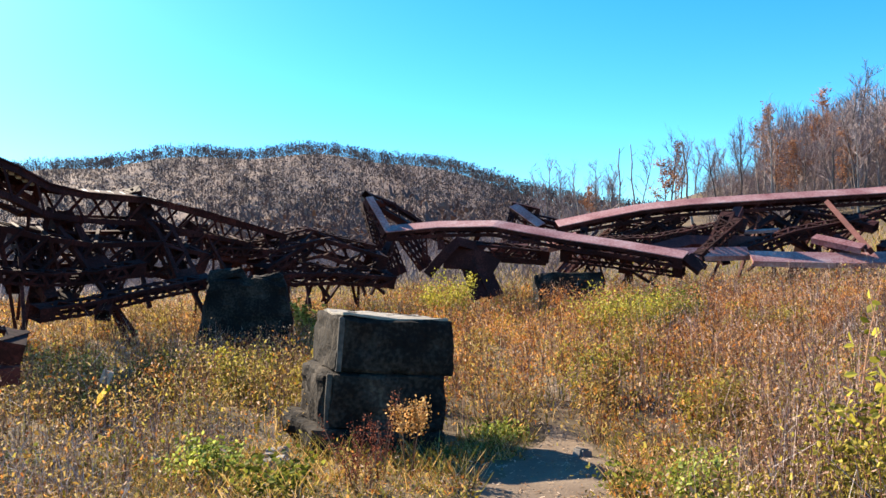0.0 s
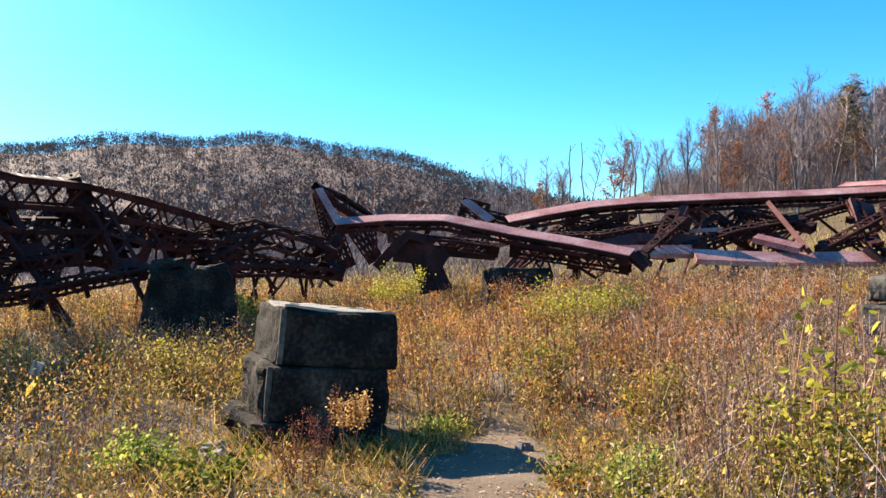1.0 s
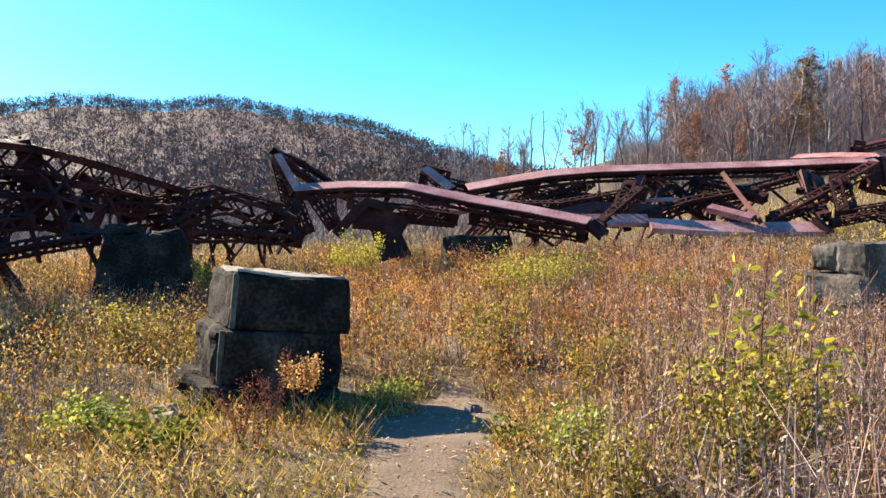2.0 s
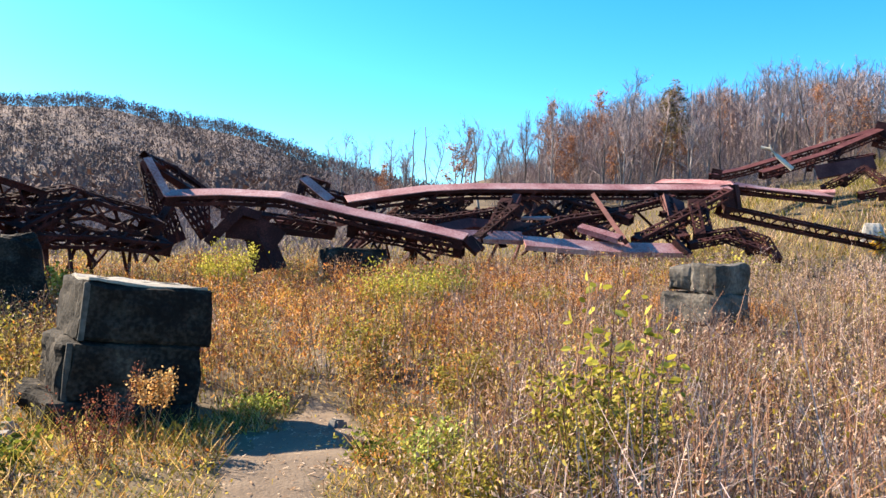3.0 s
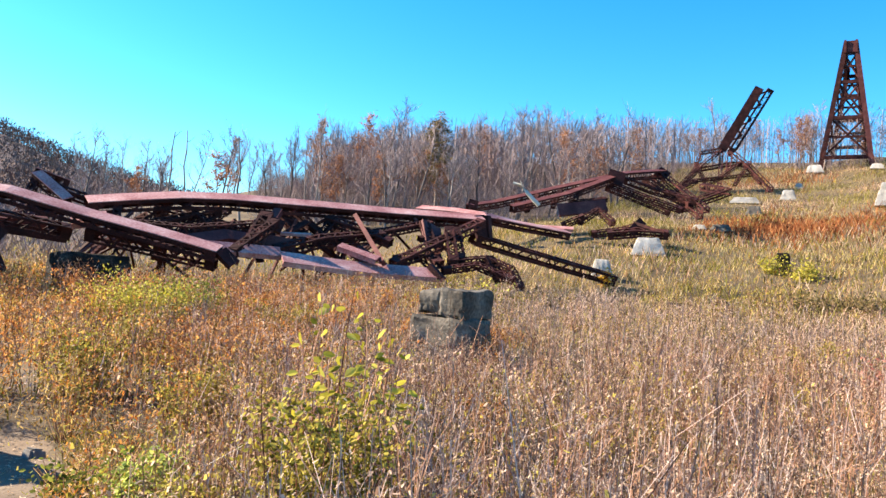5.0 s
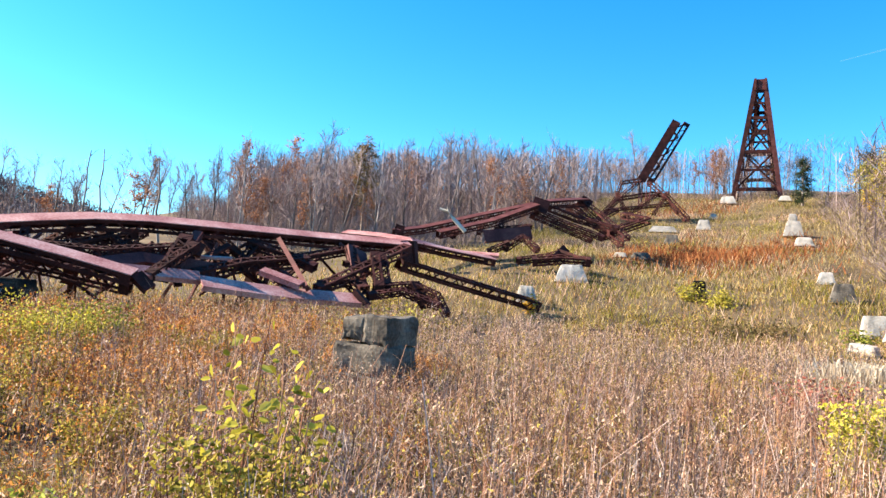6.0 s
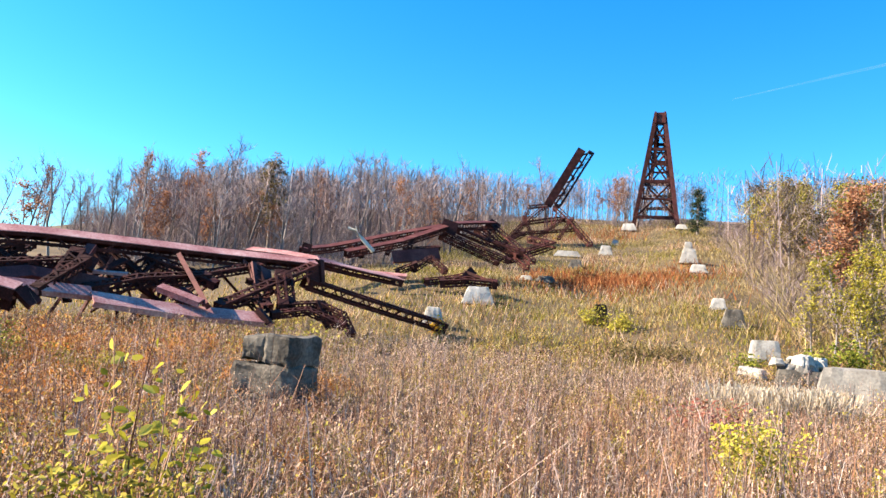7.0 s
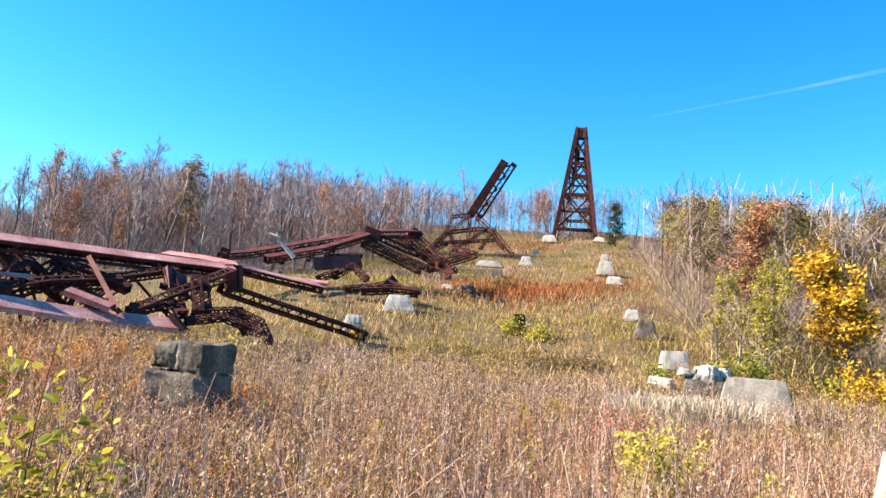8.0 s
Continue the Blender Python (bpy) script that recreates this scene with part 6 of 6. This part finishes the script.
shrub((-0.01, 20.94, 1.10), 0.9, 1.7, 20, 4500, 0.035, M_LEAF_BRIGHT, "yellow-green bush before the wreckage", 523)
shrub((-3.36, 18.70, 1.14), 0.9, 1.2, 12, 700, 0.06, M_LEAF_YGREEN, "yellow-green bush beside a dark pier", 524)
shrub((-1.25, 5.46, 0.26), 0.4, 0.35, 12, 600, 0.03, M_LEAF_GREEN, "low green weeds at the foot of a pier", 525)
shrub((0.5, 8.05, 0.10), 0.55, 0.2, 24, 2600, 0.022, M_LEAF_FRESH, "low fresh green grass clump beside the path", 526)
shrub((1.24, 5.46, 0.22), 0.35, 0.35, 10, 300, 0.022, M_LEAF_GREEN, "low green weeds beside the path", 527)
shrub((-3.40, 6.12, 0.47), 0.6, 0.5, 12, 700, 0.035, M_LEAF_GREEN, "low green weeds in brown brush", 528)
shrub((-0.3, 5.89, 0.11), 0.15, 0.66, 7, 900, 0.014, M_PLUME, "withered goldenrod with golden-brown plumes before a pier", 529, "goldenrod_plant", 0.7)
shrub((-0.51, 5.78, 0.15), 0.15, 0.74, 7, 600, 0.009, M_LEAF_RED, "dark red dock stalks before a pier", 530, "dock_plant", 0.3)
shrub((-0.71, 5.55, 0.18), 0.2, 0.58, 7, 450, 0.009, M_LEAF_RED, "dark red dock stalks before a pier", 531, "dock_plant", 0.3)
shrub((-0.58, 5.32, -0.03), 0.2, 0.5, 7, 400, 0.009, M_LEAF_RED, "dark red dock stalks before a pier", 532, "dock_plant", 0.3)
for k, (sx, sy, rad, high, kind_mat, words) in enumerate((
        (1.9, 9.6, 0.5, 0.75, M_LEAF_YGREEN, "yellow-green"), (3.0, 12.2, 0.7, 0.85, M_LEAF_DULL, "olive-yellow"), (6.2, 15.0, 0.9, 0.9, M_LEAF_DULL, "olive-yellow"),
        (-2.6, 10.2, 0.6, 0.85, M_LEAF_YGREEN, "yellow-green"), (-4.0, 11.2, 0.7, 0.8, M_LEAF_DULL, "olive-yellow"), (-5.6, 11.6, 0.7, 0.8, M_LEAF_YGREEN, "yellow-green"),
        (1.6, 5.0, 0.35, 0.5, M_LEAF_FRESH, "fresh green"), (1.75, 4.3, 0.35, 0.55, M_LEAF_YGREEN, "yellow-green"), (-1.9, 6.0, 0.4, 0.4, M_LEAF_FRESH, "fresh green"),
        (3.4, 5.6, 0.4, 0.8, M_LEAF_DULL, "olive-yellow"), (2.6, 7.6, 0.5, 0.7, M_LEAF_DULL, "olive-yellow"), (4.4, 8.6, 0.5, 0.75, M_LEAF_YGREEN, "yellow-green"))):
    shrub((sx, sy, 0), rad, high, 16, int(2600 * rad / 0.5), 0.018 + 0.0006 * sy, kind_mat, "bushy " + words + " weed clump in the meadow", 560 + k, "weed_clump")
for k, (dx, dy) in enumerate(((-3.4, 12.6), (-4.3, 13.2), (-5.0, 12.4))):
    shrub((dx, dy, 0), 0.4, 0.8, 7, 160, 0.02, M_LAV, "withered aster with pale lavender-brown heads", 540 + k, "aster_plant", 0.75)


def feather_grass():
    r = np.random.default_rng(71)
    a, b = np.array(xy((21.65, 9.57, 0.70))), np.array(xy((22.35, 7.83, 0.90)))
    n = 5000
    p = a + (b - a) * r.uniform(0, 1, n)[:, None] + r.normal(0, 0.5, (n, 2))
    base = np.stack([p[:, 0], p[:, 1], ground_z(p[:, 0], p[:, 1])], 1)
    tip = base + np.stack([r.normal(0, 0.25, n), r.normal(0, 0.25, n), r.uniform(0.6, 1.1, n)], 1)
    v, f = ribbons(base, tip, 0.005, 0.013, None, 72, True)
    stuff("feather_grass", v, f, M_WHITE_GRASS, "band of whitish feathery grass before stone piers", "grass")


feather_grass()


def fallen_leaves():
    r = np.random.default_rng(75)
    n = 1600
    x, y = 0.7 + r.normal(0, 1.0, n), 5.6 + r.normal(0, 1.4, n)
    c = np.stack([x, y, ground_z(x, y) + 0.022], 1)
    d = np.stack([r.normal(0, 1, n), r.normal(0, 1, n), r.normal(0, 0.25, n)], 1) * 0.011
    v, f = ribbons(c - d, c + d, 0.007, 0.004, None, 76, True)
    stuff("fallen_leaves", v, f, M_SEED, "scattered brown leaves and chaff on the trodden soil", "leaves")


fallen_leaves()


# ---- small things ----
M_POST = material("weathered_grey_post_wood", [(0.3, (0.16, 0.145, 0.125)), (0.6, (0.32, 0.295, 0.26))], 3, 0.85, 0.5, 30)
p, q = Vector((4.23, 0.74, 1.15)), Vector((4.24, 0.69, 1.45))
post = thing("wooden_post", p.x, p.y, gz(p.x, p.y), "leaning weathered grey wooden post in the grass", "post")
V, F = [], []
tube(V, F, [Vector((p.x - (q.x - p.x) * 1.6, p.y - (q.y - p.y) * 1.6, gz(p.x, p.y) - 0.1)), p, q], 0.045, 0.04, 8)
part("pole", raw_mesh("pole", [tuple(v) for v in V], F, M_POST, True), None, post)

M_FLAG = material("yellow_marker_plastic", [(0.3, (0.7, 0.38, 0.004)), (0.7, (0.85, 0.5, 0.008))], 6, 0.7, 0.1, 30, spec=0.1)
p = Vector((-3.40, 7.68, 0.70))
fl = thing("marker_flag", p.x, p.y, gz(p.x, p.y), "small bright yellow marker flag on a thin stake", "marker flag")
s = Soup()
s.box([Vector((p.x, p.y, gz(p.x, p.y) - 0.05)), Vector((p.x + 0.03, p.y, p.z + 0.25))], (0, -1, 0), 0.015, 0.015)
part("stake", s, M_BARK, fl)
s = Soup()
s.box([p + Vector((-0.06, 0, -0.07)), p + Vector((0.0, -0.02, -0.01)), p + Vector((0.06, 0.01, 0.08))], (-0.7, -0.6, 0.5), 0.13, 0.012)
part("flag", s, M_FLAG, fl)
s = Soup()
s.box([p + Vector((0.0, 0.02, 0.1)), p + Vector((0.05, 0.02, 0.22))], (0.2, -1, 0.1), 0.1, 0.02)
part("tag", s, M_POST, fl, "grey weathered tag")

W = wreck("girder_fragment", *xy((-4.74, 8.23, 1.00)), "dark red-brown riveted girder fragment lying in weeds")
member(W, [(-5.00, 8.08, 1.23), (-4.55, 8.34, 1.09)], 0.35, 0.35)
member(W, [(-4.96, 8.10, 0.90), (-4.58, 8.32, 0.92)], 0.3, 0.2, "lace", None, M_RUST)
for k, (a, sx) in enumerate((((-1.38, 6.25, 0.33), 0.3), ((1.18, 6.90, 0.14), 0.18), ((-1.48, 6.67, 0.18), 0.3))):
    rk = thing("rock", a[0], a[1], gz(a[0], a[1]), "tan sandstone rock half sunk in the soil", "rock")
    bm = stone_block(0, 0, 0, sx, sx * 0.8, sx * 0.5, 90 + k, 0.3, 0.05, 0.06)
    put_block("stone", bm, a[0], a[1], gz(a[0], a[1]) + sx * 0.1, 30 * k, M_GREY_PALE, rk)


def contrail():
    """A thin drift of ice cloud high over the hill, thicker and clearer towards one end."""
    m = bpy.data.materials.new("thin_ice_cloud")
    m.use_nodes = True
    n, l = m.node_tree.nodes, m.node_tree.links
    b = n["Principled BSDF"]
    b.inputs["Base Color"].default_value = (0.9, 0.9, 0.9, 1)
    b.inputs["Roughness"].default_value = 1.0
    tc, nz, rng_ = n.new("ShaderNodeTexCoord"), n.new("ShaderNodeTexNoise"), n.new("ShaderNodeMapRange")
    nz.inputs["Scale"].default_value = 0.02
    l.new(tc.outputs["Object"], nz.inputs["Vector"])
    rng_.inputs["From Min"].default_value, rng_.inputs["From Max"].default_value = 0.3, 0.7
    rng_.inputs["To Min"].default_value, rng_.inputs["To Max"].default_value = 0.008, 0.04
    l.new(nz.outputs["Fac"], rng_.inputs["Value"])
    l.new(rng_.outputs[0], b.inputs["Alpha"])
    V, F = [], []
    a, b1, c = Vector((1085, 510, 388)), Vector((1160, 309, 428)), Vector((1200, 80, 462))
    pts = [a.lerp(b1, i / 5) for i in range(5)] + [b1.lerp(c, i / 5) for i in range(6)]
    tube(V, F, pts, 0.5, 4.0, 8)
    me = raw_mesh("contrail", [tuple(v) for v in V], F, m, True)
    return tagged(new("contrail", me), label="thin white contrail fading across the blue sky", category="contrail", kind="structure")


contrail()
